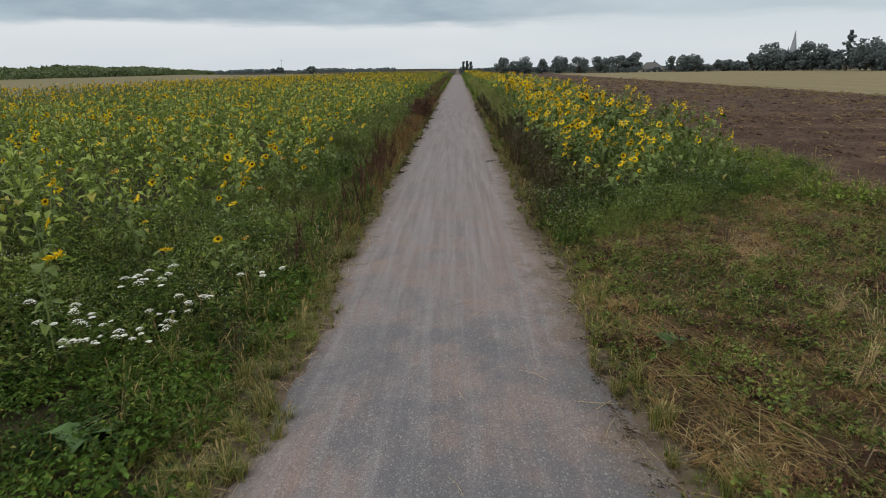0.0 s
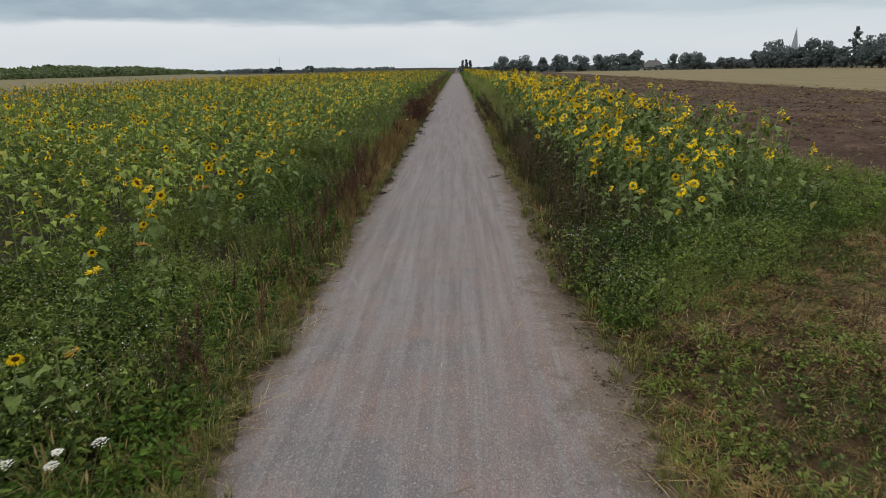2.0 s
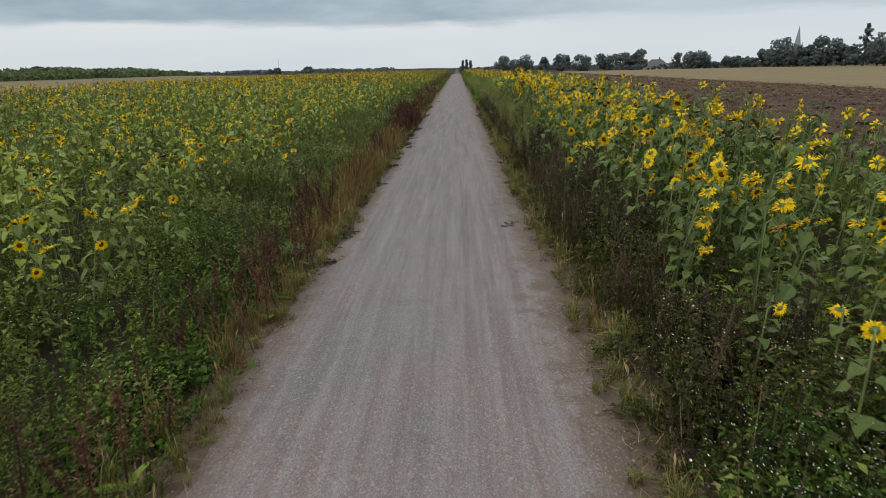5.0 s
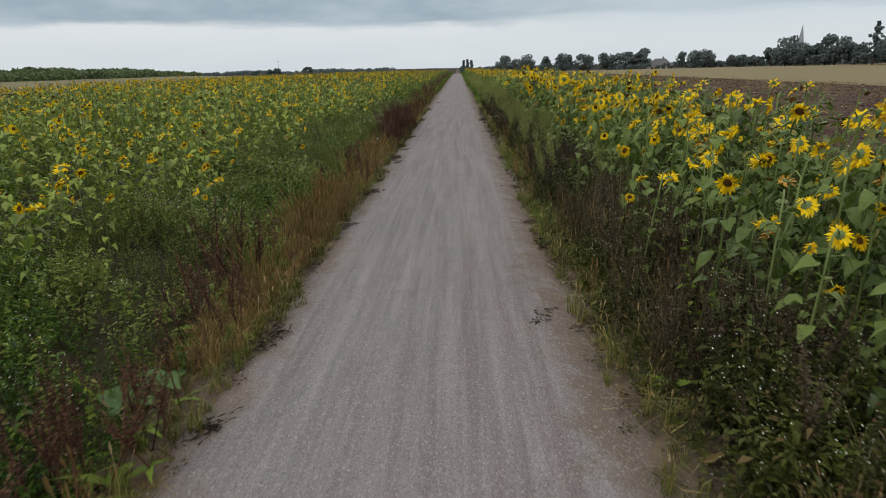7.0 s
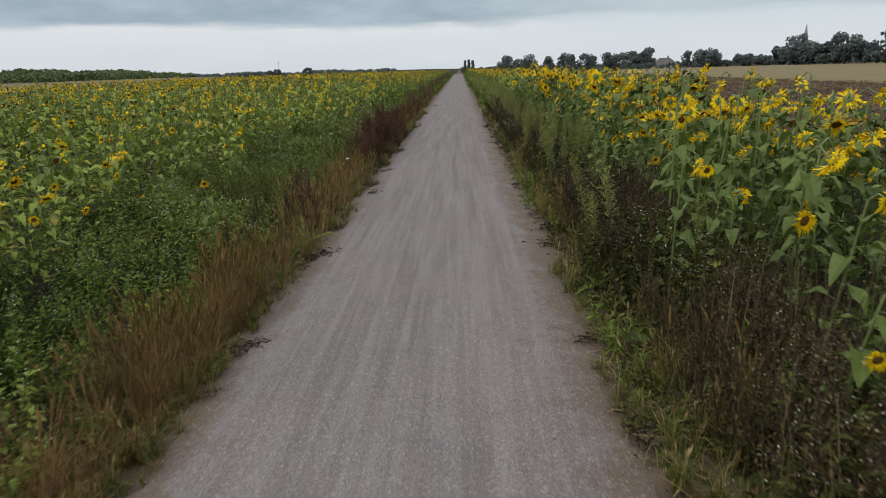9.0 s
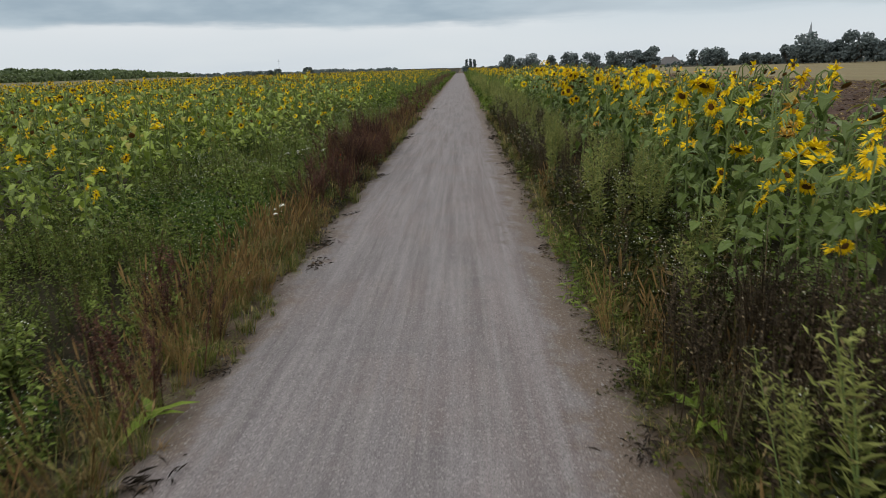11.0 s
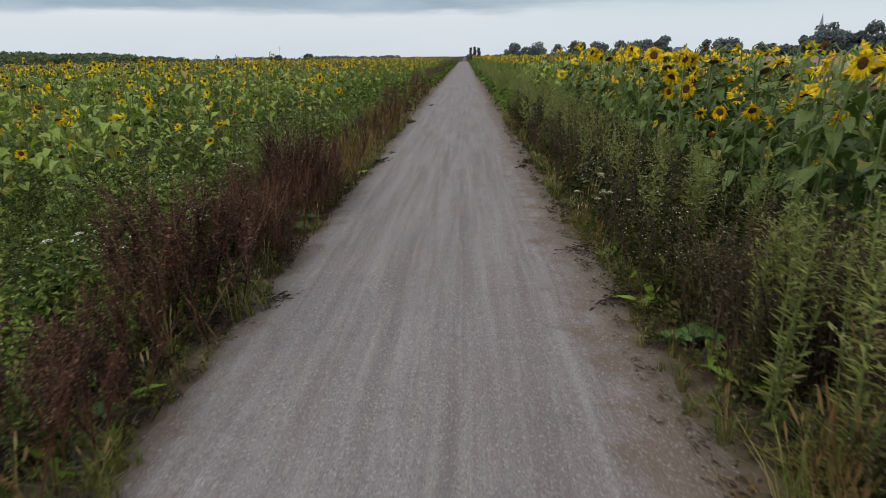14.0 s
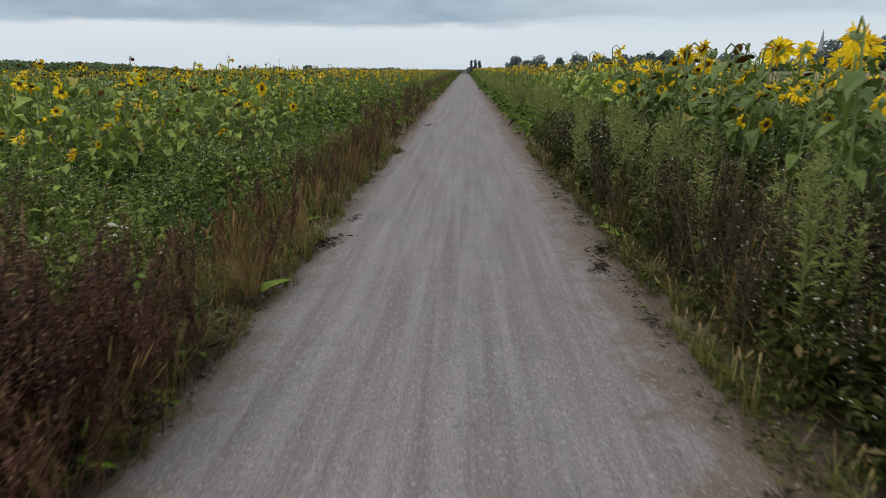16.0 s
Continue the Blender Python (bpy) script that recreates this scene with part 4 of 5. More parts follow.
sz = rng.uniform(0.6, 1.1, len(x)) * np.clip((y - weed_front(x)) / 1.4 + 0.5, 0.5, 1.15) * (1 + 0.35 * wobble(x, y, 0.75, 42)) * np.where(x > 5.5, 0.75, 1)
k = wobble(x, y, 1.3, 49) + rng.normal(0, 0.2, len(x))
planted("corner_weeds", SMALL, x, y, sz, HERB_MATS, "green white-flowered weeds in front of the sunflower strip", pick=k < 0.0)
planted("corner_weeds", SMALL, x, y, sz, LUSH_MATS, "deep green weeds in front of the sunflower strip", pick=k >= 0.0)

x, y = strewn(2700, 1.55, 3.5, 8.4, 48, lambda x, y: np.clip((x - 1.66 - shoulder(y) - 0.12 * wobble(x, y, 0.8, 24)) / 0.25, 0, 1) * np.clip((3.6 - x) / 0.9, 0.2, 1))
sz = rng.uniform(0.75, 1.1, len(x)) * np.interp(x, [1.65, 1.9, 2.3, 3.0], [0.50, 0.80, 1.02, 1.15]) * np.interp(y, [9, 14, 18, 22, 30, 38], [0.80, 1.0, 1.15, 1.02, 1.08, 1.25]) * (1.0 + 0.30 * wobble(x, y, 0.75, 42))
k = wobble(x, y, 1.4, 25) + rng.normal(0, 0.20, len(x)) + np.interp(y, [9, 12, 16, 19, 22, 25, 27, 30, 33, 36, 40, 46], [-0.2, 0.15, 0.38, 0.48, 0.05, -0.45, -0.2, 0.12, 0.38, 0.10, -0.20, -0.20])
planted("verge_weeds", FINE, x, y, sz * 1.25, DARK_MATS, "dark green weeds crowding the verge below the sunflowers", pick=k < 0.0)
planted("grey_green_weeds", SEEDY, x, y, sz, SAGE_MATS, "olive and brown weeds gone to seed", pick=(k >= 0.0) & (k < 0.38))
planted("dead_stalks", WITHERED, x, y, sz, DEAD_MATS, "dark brown stalks of withered weeds", pick=k >= 0.38)
# low leaves in the shade-darkened VERGE colour, thickest from y 13.5 to 21
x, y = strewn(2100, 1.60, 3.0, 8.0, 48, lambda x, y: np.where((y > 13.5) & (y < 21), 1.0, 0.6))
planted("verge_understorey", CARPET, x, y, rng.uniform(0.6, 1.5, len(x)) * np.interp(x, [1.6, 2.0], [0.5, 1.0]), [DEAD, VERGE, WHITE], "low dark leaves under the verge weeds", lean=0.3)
x, y = strewn(1500, 2.4, 8.6, 9, 48, lambda x, y: np.where(x > 7.2, 0.9, np.clip((y - 9) / 3, 0, 0.9) * np.clip((6.2 - x) / 2.5, 0.35, 1)))
planted("strip_undergrowth", SPARSE, x, y, rng.uniform(0.6, 1.1, len(x)), WEED_MATS, "green undergrowth below the sunflower strip")
# clumps with long narrow leaves that lean over the gravel
x, y = np.concatenate([rng.normal(1.72, 0.10, 9), rng.normal(1.85, 0.16, 22), rng.normal(1.85, 0.12, 8)]), np.concatenate([rng.normal(19.2, 0.25, 9), rng.normal(25.6, 0.75, 22), rng.normal(23.6, 0.5, 8)])
planted("lance_leaved_clump", LANCE, x, y, rng.uniform(0.6, 1.05, len(x)), [VERGE, HERB, WHITE], "pale green lance-leaved clumps leaning over the gravel", lean=0.25)

# far verges and undergrowth, coarser with distance
xl, yl = strewn(1700, -6.0, -1.75, 48, 245, lambda x, y: np.clip(1.2 - (y - 48) / 330, 0.3, 1))
xr, yr = strewn(1000, 1.7, 3.6, 48, 245, lambda x, y: np.clip(1.2 - (y - 48) / 330, 0.3, 1))
x, y = np.concatenate([xl, xr]), np.concatenate([yl, yr])
stuff("far_verges", scatter(COARSE, x, y, ground_z(x, y) - 0.02, rng.uniform(0.8, 1.5, len(x))), WEED_MATS, "green verges running along the track", "weeds")
x, y = strewn(2200, -37, -6.0, 20, 250)
stuff("far_undergrowth", scatter(COARSE, x, y, ground_z(x, y) - 0.02, rng.uniform(1.0, 1.7, len(x))), WEED_MATS, "green undergrowth of the far field", "weeds")

# grass along both edges of the track, ragged against the gravel
x, y = strewn(6500, -2.5, -1.2, -2, 48, lambda x, y: np.clip((edge_left(y) + 0.08 + 0.14 * wobble(x, y, 0.45, 50) - x) / 0.10, 0, 1) * np.clip((2.0 + x) / 0.4 + 0.35 * (y < 9), 0, 1) * np.clip(0.85 + 0.6 * wobble(x, y, 0.8, 35), 0.35, 1))
k = rng.random(len(x)) < 0.6
planted("verge_grass", SHORT, x, y, rng.uniform(0.6, 1.4, len(x)), GRASS_MATS, "short green grass at the edge of the gravel", "grass", pick=k)
planted("tall_grass", TUFTS, x, y, rng.uniform(0.5, 1.15, len(x)), GRASS_MATS, "green grass tufts on the verge", "grass", pick=~k & (rng.random(len(x)) < 0.55))
x, y = strewn(6000, 1.25, 2.4, -3, 48, lambda x, y: np.clip((x - edge_right(y) + 0.06 + 0.14 * wobble(x, y, 0.45, 51)) / 0.10, 0, 1) * np.clip((2.05 - x) / 0.4, 0, 1) * np.clip(0.8 + 0.7 * wobble(x, y, 0.7, 26), 0.25, 1))
k = rng.random(len(x)) < 0.6
planted("verge_grass", SHORT, x, y, rng.uniform(0.5, 1.3, len(x)), GRASS_MATS, "patchy short grass along the gravel", "grass", pick=k)
planted("tall_grass", TUFTS, x, y, rng.uniform(0.5, 1.2, len(x)), GRASS_MATS, "green and straw-coloured grass tufts on the verge", "grass", pick=~k & (rng.random(len(x)) < 0.7))


def tan_places(x, y):
    """Runs of dry grass along the verge."""
    stands = sum(w_ * np.exp(-((y - c) / h) ** 2) for c, h, w_ in ((6.6, 1.0, 0.5), (11.3, 1.7, 1.0), (16.6, 0.6, 0.2), (19.6, 1.5, 1.3), (24.7, 1.0, 0.8), (27.2, 0.8, 1.1), (34.9, 0.5, 0.8), (38.0, 1.0, 0.7), (43.0, 1.5, 0.5))) + 0.10
    return np.clip(stands - 0.08 * ((y > 28) & (y < 37)), 0, 1) * np.clip((-x - 1.54) / 0.12, 0, 1) * np.clip((np.interp(y, [13, 17], [2.0, 2.4]) + x) / 0.3, 0, 1)


x, y = strewn(2300, -2.6, -1.55, 4, 48, tan_places)
planted("dry_grass", DRY, x, y, rng.uniform(0.6, 1.15, len(x)) * np.interp(y, [4, 9, 14, 18], [0.5, 0.6, 0.75, 1.0]), DRY_MATS, "tan and rust-brown dry grass beside the track", "grass", lean=0.2)
x, y = strewn(300, 1.66, 2.5, 11, 48, lambda x, y: np.clip(0.4 + 0.9 * wobble(x, y, 1.0, 27), 0, 1))
planted("dry_grass", DRY, x, y, rng.uniform(0.6, 1.1, len(x)), DRY_MATS, "straw-coloured dry grass among verge weeds", "grass", lean=0.2)
x, y = strewn(1500, -2.3, -1.36, -2, 7.5, lambda x, y: np.clip((edge_left(y) - x + 0.10 * wobble(x, y, 0.4, 56)) / 0.12, 0, 1))
planted("verge_grass", SHORT, x, y, rng.uniform(0.6, 1.3, len(x)), [GRASS, TAN], "short bright grass creeping into the gravel", "grass", lean=0.4)
x, y = strewn(420, -2.2, -1.5, 14.5, 20.5)
planted("tall_grass", TUFTS, x, y, rng.uniform(0.5, 1.1, len(x)), [TAN, TAN], "tan grass tufts beside the gravel", "grass", lean=0.3, pick=x < -1.6)
planted("verge_grass", SHORT, x, y, rng.uniform(0.6, 1.3, len(x)), GRASS_MATS, "short grass at the foot of the docks", "grass", lean=0.3)
x, y = strewn(70, -2.9, -1.75, 1, 9)
planted("meadow_grass", LONG, x, y, rng.uniform(0.5, 0.9, len(x)), GRASS_MATS, "lush arching grass tufts", "grass")
x, y = strewn(120, -2.3, -1.60, 22, 42)
planted("meadow_grass", LONG, x, y, rng.uniform(0.45, 0.9, len(x)), GRASS_MATS, "arching green grass tufts beside dock stalks", "grass")
x, y = strewn(75, 1.70, 2.2, 15, 32, lambda x, y: np.clip(sum(np.exp(-((y - c) / 1.0) ** 2) for c in (17.8, 24.0, 29.4)) + 0.1, 0, 1))
planted("meadow_grass", LONG, x, y, rng.uniform(0.5, 0.9, len(x)), [GRASS, TAN], "arching olive grass at the verge foot", "grass")

# ---- mown corner: regrowth in patches, thatch and cut straw between, rims of long grass towards the ploughed field ----


def regrowth(x, y):
    """Above zero where the mown weeds have sprouted again."""
    return wobble(x, y, 1.15, 28) + 0.5 * wobble(x, y, 0.42, 29) + 0.55 * np.exp(-((y - 4.2) / 1.3) ** 2) - 0.35 * np.exp(-((y - 0.4) / 1.3) ** 2) + 0.58


def in_corner(x, y):
    return np.clip((x - edge_right(y) - 0.05) / 0.3, 0, 1) * np.clip((weed_front(x) + 0.9 - y) / 0.6, 0, 1)


def strewn_corner(count, keep):
    return strewn(count, 1.5, 10.2, -2.5, 11.5, lambda x, y: in_corner(x, y) * np.clip(keep(x, y), 0, 1))


x, y = strewn_corner(2900, lambda x, y: regrowth(x, y) * 2.0 + 0.12)
planted("mown_regrowth", CARPET, x, y, np.minimum(rng.gamma(4, 0.13, len(x)), 0.9) + 0.2, HERB_MATS, "green regrowth of mown weeds", lean=0.35)
x, y = strewn_corner(1300, lambda x, y: regrowth(x, y) * 1.5 + 0.25)
k = rng.random(len(x)) < 0.6
planted("mown_lance_leaves", LANCE, x, y, rng.uniform(0.30, 0.62, len(x)), HERB_MATS, "pale green lance leaves flattened by mowing", lean=0.6, pick=k)
planted("mown_lance_leaves", LANCE, x, y, rng.uniform(0.30, 0.62, len(x)), [GRASS, GRASS, WHITE], "olive lance leaves flattened by mowing", lean=0.6, pick=~k)
x, y = strewn_corner(3400, lambda x, y: regrowth(x, y) * 1.6 + 0.3)
planted("mown_grass", TUFTS, x, y, rng.uniform(0.30, 0.75, len(x)), GRASS_MATS, "tufts of green grass in the mown corner", "grass", lean=0.6)
x, y = strewn_corner(5000, lambda x, y: 1.0 - regrowth(x, y) * 0.4)
planted("mown_grass", SHORT, x, y, rng.uniform(0.7, 1.8, len(x)), [TAN, STRAW], "short yellowed mown grass", "grass", lean=0.5)
x, y = strewn_corner(1500, lambda x, y: 0.45 - regrowth(x, y) * 1.5)
planted("straw_mats", FLAT, x, y, rng.uniform(0.6, 1.5, len(x)), [STRAW], "flattened mats of dry straw on the mown corner", "straw", lean=0.3, pick=rng.random(len(x)) < 0.9)
x, y = strewn_corner(2300, lambda x, y: 0.85 - regrowth(x, y) * 0.7)
planted("thatch", FLAT, x, y, rng.uniform(0.6, 1.4, len(x)), [TAN], "brown matted thatch on the mown corner", "straw", lean=0.35)


def lying_stalk(seed):
    r = random.Random(seed)
    ln = r.uniform(0.14, 0.55)
    b = r.uniform(-0.04, 0.04)
    z0, z1 = r.uniform(0.01, 0.05), r.uniform(0.02, 0.10)
    return tube([(-ln / 2, 0, z0), (0, b, (z0 + z1) / 2 + 0.01), (ln / 2, 0, z1)], [0.0034, 0.0034, 0.0020], 3)


LYING = [lying_stalk(400 + k) for k in range(14)]
x, y = strewn_corner(7000, lambda x, y: 0.7 - regrowth(x, y) * 0.9)
stuff("cut_stalks", scatter(LYING, x, y, 0.01, rng.uniform(0.3, 0.85, len(x)), spin=2.1 + 1.3 * wobble(x, y, 1.6, 52) + rng.normal(0, 1.1, len(x)), lean=0.0), [STRAW], "cut dry stalks strewn over the mown corner", "straw")
# a swath of raked straw beside the gravel
t = rng.random(150)
x = np.interp(t, [0, 0.35, 1], [2.05, 2.45, 3.05]) + rng.normal(0, 0.10, len(t))
y = np.interp(t, [0, 0.35, 1], [2.25, 1.45, -0.1]) + rng.normal(0, 0.10, len(t))
stuff("straw_swath", scatter(LYING, x, y, rng.uniform(0.0, 0.08, len(t)), rng.uniform(0.6, 1.1, len(t)), spin=2.15 + rng.normal(0, 0.5, len(t)), lean=0.0), [STRAW], "raked swath of long pale straw beside the gravel", "straw")
x, y = np.concatenate([rng.normal(3.75, 0.22, 10), rng.normal(4.8, 0.3, 8)]), np.concatenate([rng.normal(1.8, 0.25, 10), rng.normal(2.9, 0.3, 8)])
planted("bleached_tuft", LONG, x, y, rng.uniform(0.5, 0.9, len(x)), [STRAW, STRAW], "upright tufts of bleached straw in the mown corner", "grass", lean=0.3)


def withered_spots(x, y):
    spots = ((1.85, 2.7, 0.35), (2.65, 1.85, 0.35), (3.5, 3.1, 0.4), (2.9, 0.3, 0.4), (4.6, 1.2, 0.5), (5.5, 4.0, 0.5), (3.4, 5.4, 0.5), (6.6, 6.8, 0.7))
    return sum(np.exp(-((x - a_) ** 2 + (y - b) ** 2) / c ** 2) for a_, b, c in spots)


x, y = strewn_corner(5200, lambda x, y: 1.3 * withered_spots(x, y) + 0.10)
planted("withered_weeds", CARPET, x, y, rng.uniform(0.4, 1.0, len(x)), [DEAD, RUST, DEAD], "dark red-brown withered weeds in the mown corner", lean=0.3)
x = rng.uniform(1.75, 4.2, 46)
y = weed_front(x) + rng.uniform(1.6, 4.2, 46)
planted("dead_stalks", WITHERED, x, y, rng.uniform(0.7, 1.05, 46), DEAD_MATS, "brown dead stalks before the sunflower strip", lean=0.2)
x, y = rng.normal(1.74, 0.12, 20), rng.normal(7.75, 0.28, 20)
planted("dead_stalks", WITHERED, x, y, rng.uniform(0.6, 0.95, 20), [DEAD, RUST, RUST], "dark red-brown withered clump at the gravel edge", lean=0.3)
x, y = np.array([4.46, 4.52, 4.40, 4.62, 5.3]), np.array([6.4, 6.55, 6.5, 6.45, 7.0])
planted("dead_stalks", WITHERED, x, y, rng.uniform(0.5, 0.75, 5), DEAD_MATS, "single dark dead stalks left by the mower")
x, y = np.array([-2.0, -1.97, -2.2, -2.25, -2.15]), np.array([2.25, 2.3, 5.05, 5.15, 5.0])
planted("dead_stalks", WITHERED, x, y, np.array([0.9, 0.8, 0.85, 0.8, 0.85]), DEAD_MATS, "dark dead stalks on the green verge")
x, y = strewn(420, 1.35, 1.95, -2, 20)
xs2, ys2 = strewn(700, -2.0, -1.25, -2, 9)
xs3, ys3 = strewn(60, -1.2, 1.4, -1, 10, lambda x, y: np.clip(0.35 + 0.5 * x, 0.1, 1))
x, y = np.concatenate([x, xs2, xs3]), np.concatenate([y, ys2, ys3])
lift = np.where(np.abs(x) < 1.35, 0.03, 0.0)
stuff("straw_litter", scatter(LYING, x, y, lift, rng.uniform(0.3, 0.8, len(x)), lean=0.0), [STRAW], "straw scattered along the gravel edge", "straw")
x, y = np.array([1.75, 1.9, 2.02, 1.85, 2.2]), np.array([6.5, 6.65, 6.4, 6.75, 6.6])
planted("straw_heap", FLAT, x, y, np.array([1.2, 0.9, 1.3, 0.8, 1.0]), [STRAW], "small heap of pale straw at the gravel edge", "straw", lean=0.3)
x, y = strewn(560, 7.2, 10.6, 9.5, 48, lambda x, y: np.clip((x - 7.1) / 0.4, 0, 1) * np.clip((10.2 - x + 0.4 * np.sin(y)) / 0.6, 0, 1))
planted("field_margin_grass", LONG + TUFTS, x, y, rng.uniform(0.7, 1.2, len(x)), GRASS_MATS, "green grassy margin of the ploughed field", "grass")
x, y = strewn(420, 6.5, 10.6, 8.5, 17, lambda x, y: np.clip((y - weed_front(x)) / 1.5, 0, 1) * np.clip((10.2 - x) / 0.6, 0, 1))
planted("margin_weeds", FINE, x, y, rng.uniform(0.45, 0.9, len(x)), HERB_MATS, "low green weeds at the field margin")


def clod_shape(seed):
    r = random.Random(seed)
    v = [(math.cos(a_) * r.uniform(0.6, 1.1), math.sin(a_) * r.uniform(0.6, 1.1), r.uniform(0.1, 0.4)) for a_ in (0, 1.05, 2.1, 3.14, 4.2, 5.2)]
    v += [(r.uniform(-0.2, 0.2), r.uniform(-0.2, 0.2), r.uniform(0.6, 0.95)), (0, 0, -0.3)]
    f = []
    for k in range(6):
        f += [(k, (k + 1) % 6, 6), ((k + 1) % 6, k, 7)]
    return shape(v, f)


CLODS = [clod_shape(430 + k) for k in range(8)]
x, y = strewn(9500, 9.3, 35, 5, 95, lambda x, y: np.clip((x - 8.9 - 0.02 * np.clip(y - 6, 0, 12) - 0.5 * np.sin(y * 0.9)) / 0.9, 0, 1) * np.clip(1.2 - y / 110, 0.2, 1))
stuff("soil_clods", scatter(CLODS, x, y, 0.03, rng.gamma(2.2, 0.016, len(x)) + 0.015), [PLOUGH], "loose brown clods on the ploughed field", "soil")
x, y = strewn(3800, 9.5, 34, 5, 80)
stuff("plough_straw", scatter(LYING, x, y, 0.06, rng.uniform(0.5, 1.2, len(x)), lean=0.1), [STRAW], "bits of straw on the ploughed field", "straw")

BITS = [join(*[small_leaf((r_.uniform(-0.09, 0.09), r_.uniform(-0.09, 0.09), r_.uniform(0.0, 0.03)), (math.cos(b), math.sin(b), r_.uniform(-0.2, 0.4)), r_.uniform(0.03, 0.09), r_.uniform(0.006, 0.025), 0)
               for b in [r_.uniform(0, 6.28) for _ in range(10)]]) for r_ in [random.Random(420 + k) for k in range(6)]]
xa, ya = strewn(3200, -2.6, -1.42, -2, 46)
xb, yb = strewn(4200, 1.42, 2.5, -2, 46)
x, y = np.concatenate([xa, xb]), np.concatenate([ya, yb])
k = rng.random(len(x)) < 0.5
stuff("verge_litter", scatter(BITS, x[k], y[k], 0.0, rng.uniform(0.3, 0.8, k.sum())), [DEAD], "dead leaves and stalks littering the verges", "litter")
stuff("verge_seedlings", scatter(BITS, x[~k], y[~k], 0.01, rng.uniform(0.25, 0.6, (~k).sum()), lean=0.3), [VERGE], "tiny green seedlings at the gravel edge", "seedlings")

for x0, x1, label_ in ((-2.3, -1.42, "matted dry grass at the foot of the docks"), (1.52, 2.3, "matted dry grass at the foot of the verge weeds")):
    x, y = strewn(800, x0, x1, 4, 48, lambda x, y: np.clip(0.6 + 0.7 * wobble(x, y, 0.6, 55), 0.1, 1))
    k = rng.random(len(x)) < 0.5
    planted("matted_grass", FLAT, x, y, rng.uniform(0.35, 0.8, len(x)), [TAN], label_, "grass", lean=0.4, pick=k)
    planted("matted_grass", FLAT, x, y, rng.uniform(0.35, 0.8, len(x)), [GRASS], label_.replace("dry", "green"), "grass", lean=0.4, pick=~k)
x, y = strewn_corner(4200, lambda x, y: 0.9 + 0 * x)
k = rng.random(len(x))
planted("mown_litter", BITS, x, y, rng.uniform(0.5, 1.1, len(x)), [TAN], "withered leaves over the mown corner", "litter", lean=0.3, pick=k < 0.45)
planted("mown_litter", BITS, x, y, rng.uniform(0.5, 1.0, len(x)), [RUST], "red-brown withered leaves over the mown corner", "litter", lean=0.3, pick=(k >= 0.45) & (k < 0.65))
planted("mown_seedlings", BITS, x, y, rng.uniform(0.4, 0.8, len(x)), [HERB], "green seedlings over the mown corner", "seedlings", lean=0.3, pick=k >= 0.65)

x, y = strewn(5200, 12, 35.5, 8, 150)
stuff("far_clods", scatter(CLODS, x, y, 0.04, rng.gamma(2.5, 0.020, len(x)) + 0.02), [PLOUGH], "large broken clods across the ploughed field", "soil")
x, y = strewn(5200, 9.6, 36.5, 5, 130, lambda x, y: np.clip(0.35 + 0.8 * wobble(x, y, 4.0, 46) + (x - 20) / 40, 0.08, 1))
stuff("plough_residue", scatter(BITS, x, y, 0.12, rng.uniform(1.3, 3.2, len(x)), lean=0.3), [STRAW], "dry crop residue scattered over the ploughed field", "straw")
# loose stones on the track, thicker along its rims
x, y = strewn(13000, -1.85, 1.95, -1, 46, lambda x, y: np.clip(0.18 + 0.9 * np.clip((np.abs(x) - 0.9) / 0.6, 0, 1), 0, 1) * np.clip(1.3 - y / 45, 0.3, 1))
rim = np.clip((np.abs(x) - 1.1) / 0.5, 0, 1)
stuff("loose_gravel", scatter(CLODS, x, y, 0.032 - 0.03 * rim, rng.gamma(3.0, 0.0015, len(x)) + 0.002), [STONE], "loose pale stones on the gravel track", "gravel")

# torn dark tufts and clods kicked onto both rims of the track
TORN = [(-1.40, 13.6), (-1.42, 15.1), (-1.50, 17.2), (-1.44, 19.25), (-1.42, 21.9), (-1.42, 23.3), (-1.27, 25.9), (-1.38, 26.7), (-1.29, 28.5), (-1.31, 32.0), (-1.38, 39.2), (-1.25, 40.4),
        (-1.40, 46.8), (-1.0, 53.3), (1.42, 19.35), (1.15, 15.5), (1.52, 18.0), (1.48, 26.5), (1.50, 33.4), (1.62, 32.0), (1.50, 37.2), (1.36, 38.4), (1.53, 39.0), (1.38, 41.6), (1.58, 22.3)]
for k, (cx, cy) in enumerate(TORN):
    root = tagged(new("torn_turf"), "dark torn clump of roots and earth on the gravel", "turf", "torn clumps on the track")
    for q in range(5):
        a_ = q * 1.9 + k
        part("earth_clod", moved(CLODS[(q + k) % 8], pose(0.12 * math.cos(a_) * (0.4 + 0.15 * q), 0.05 * math.sin(a_ * 1.7), 0.0, 0, 0, 70 * q) @ Matrix.Scale(0.014 + 0.005 * ((q * 3 + k) % 4), 4)), SOIL, root)
    rr = random.Random(480 + k)
    shreds = []
    for q in range(70):
        b = rr.uniform(0, 6.28)
        shreds.append(small_leaf((rr.gauss(0, 0.10), rr.gauss(0, 0.040), rr.uniform(0.0, 0.035)), (math.cos(b), math.sin(b) * 0.6, rr.uniform(-0.2, 0.25)), rr.uniform(0.03, 0.09), rr.uniform(0.004, 0.011), 0, rr.gauss(0, 0.6)))
    tagged(part("matted_grass", join(*shreds), ROOTS, root), kind="stuff")
    root.matrix_basis = pose(cx, cy, 0.0, 0, 0, 60 + 25 * math.sin(k * 1.3)) @ Matrix.Scale(1.15 + 0.40 * math.sin(k * 2.1), 4)


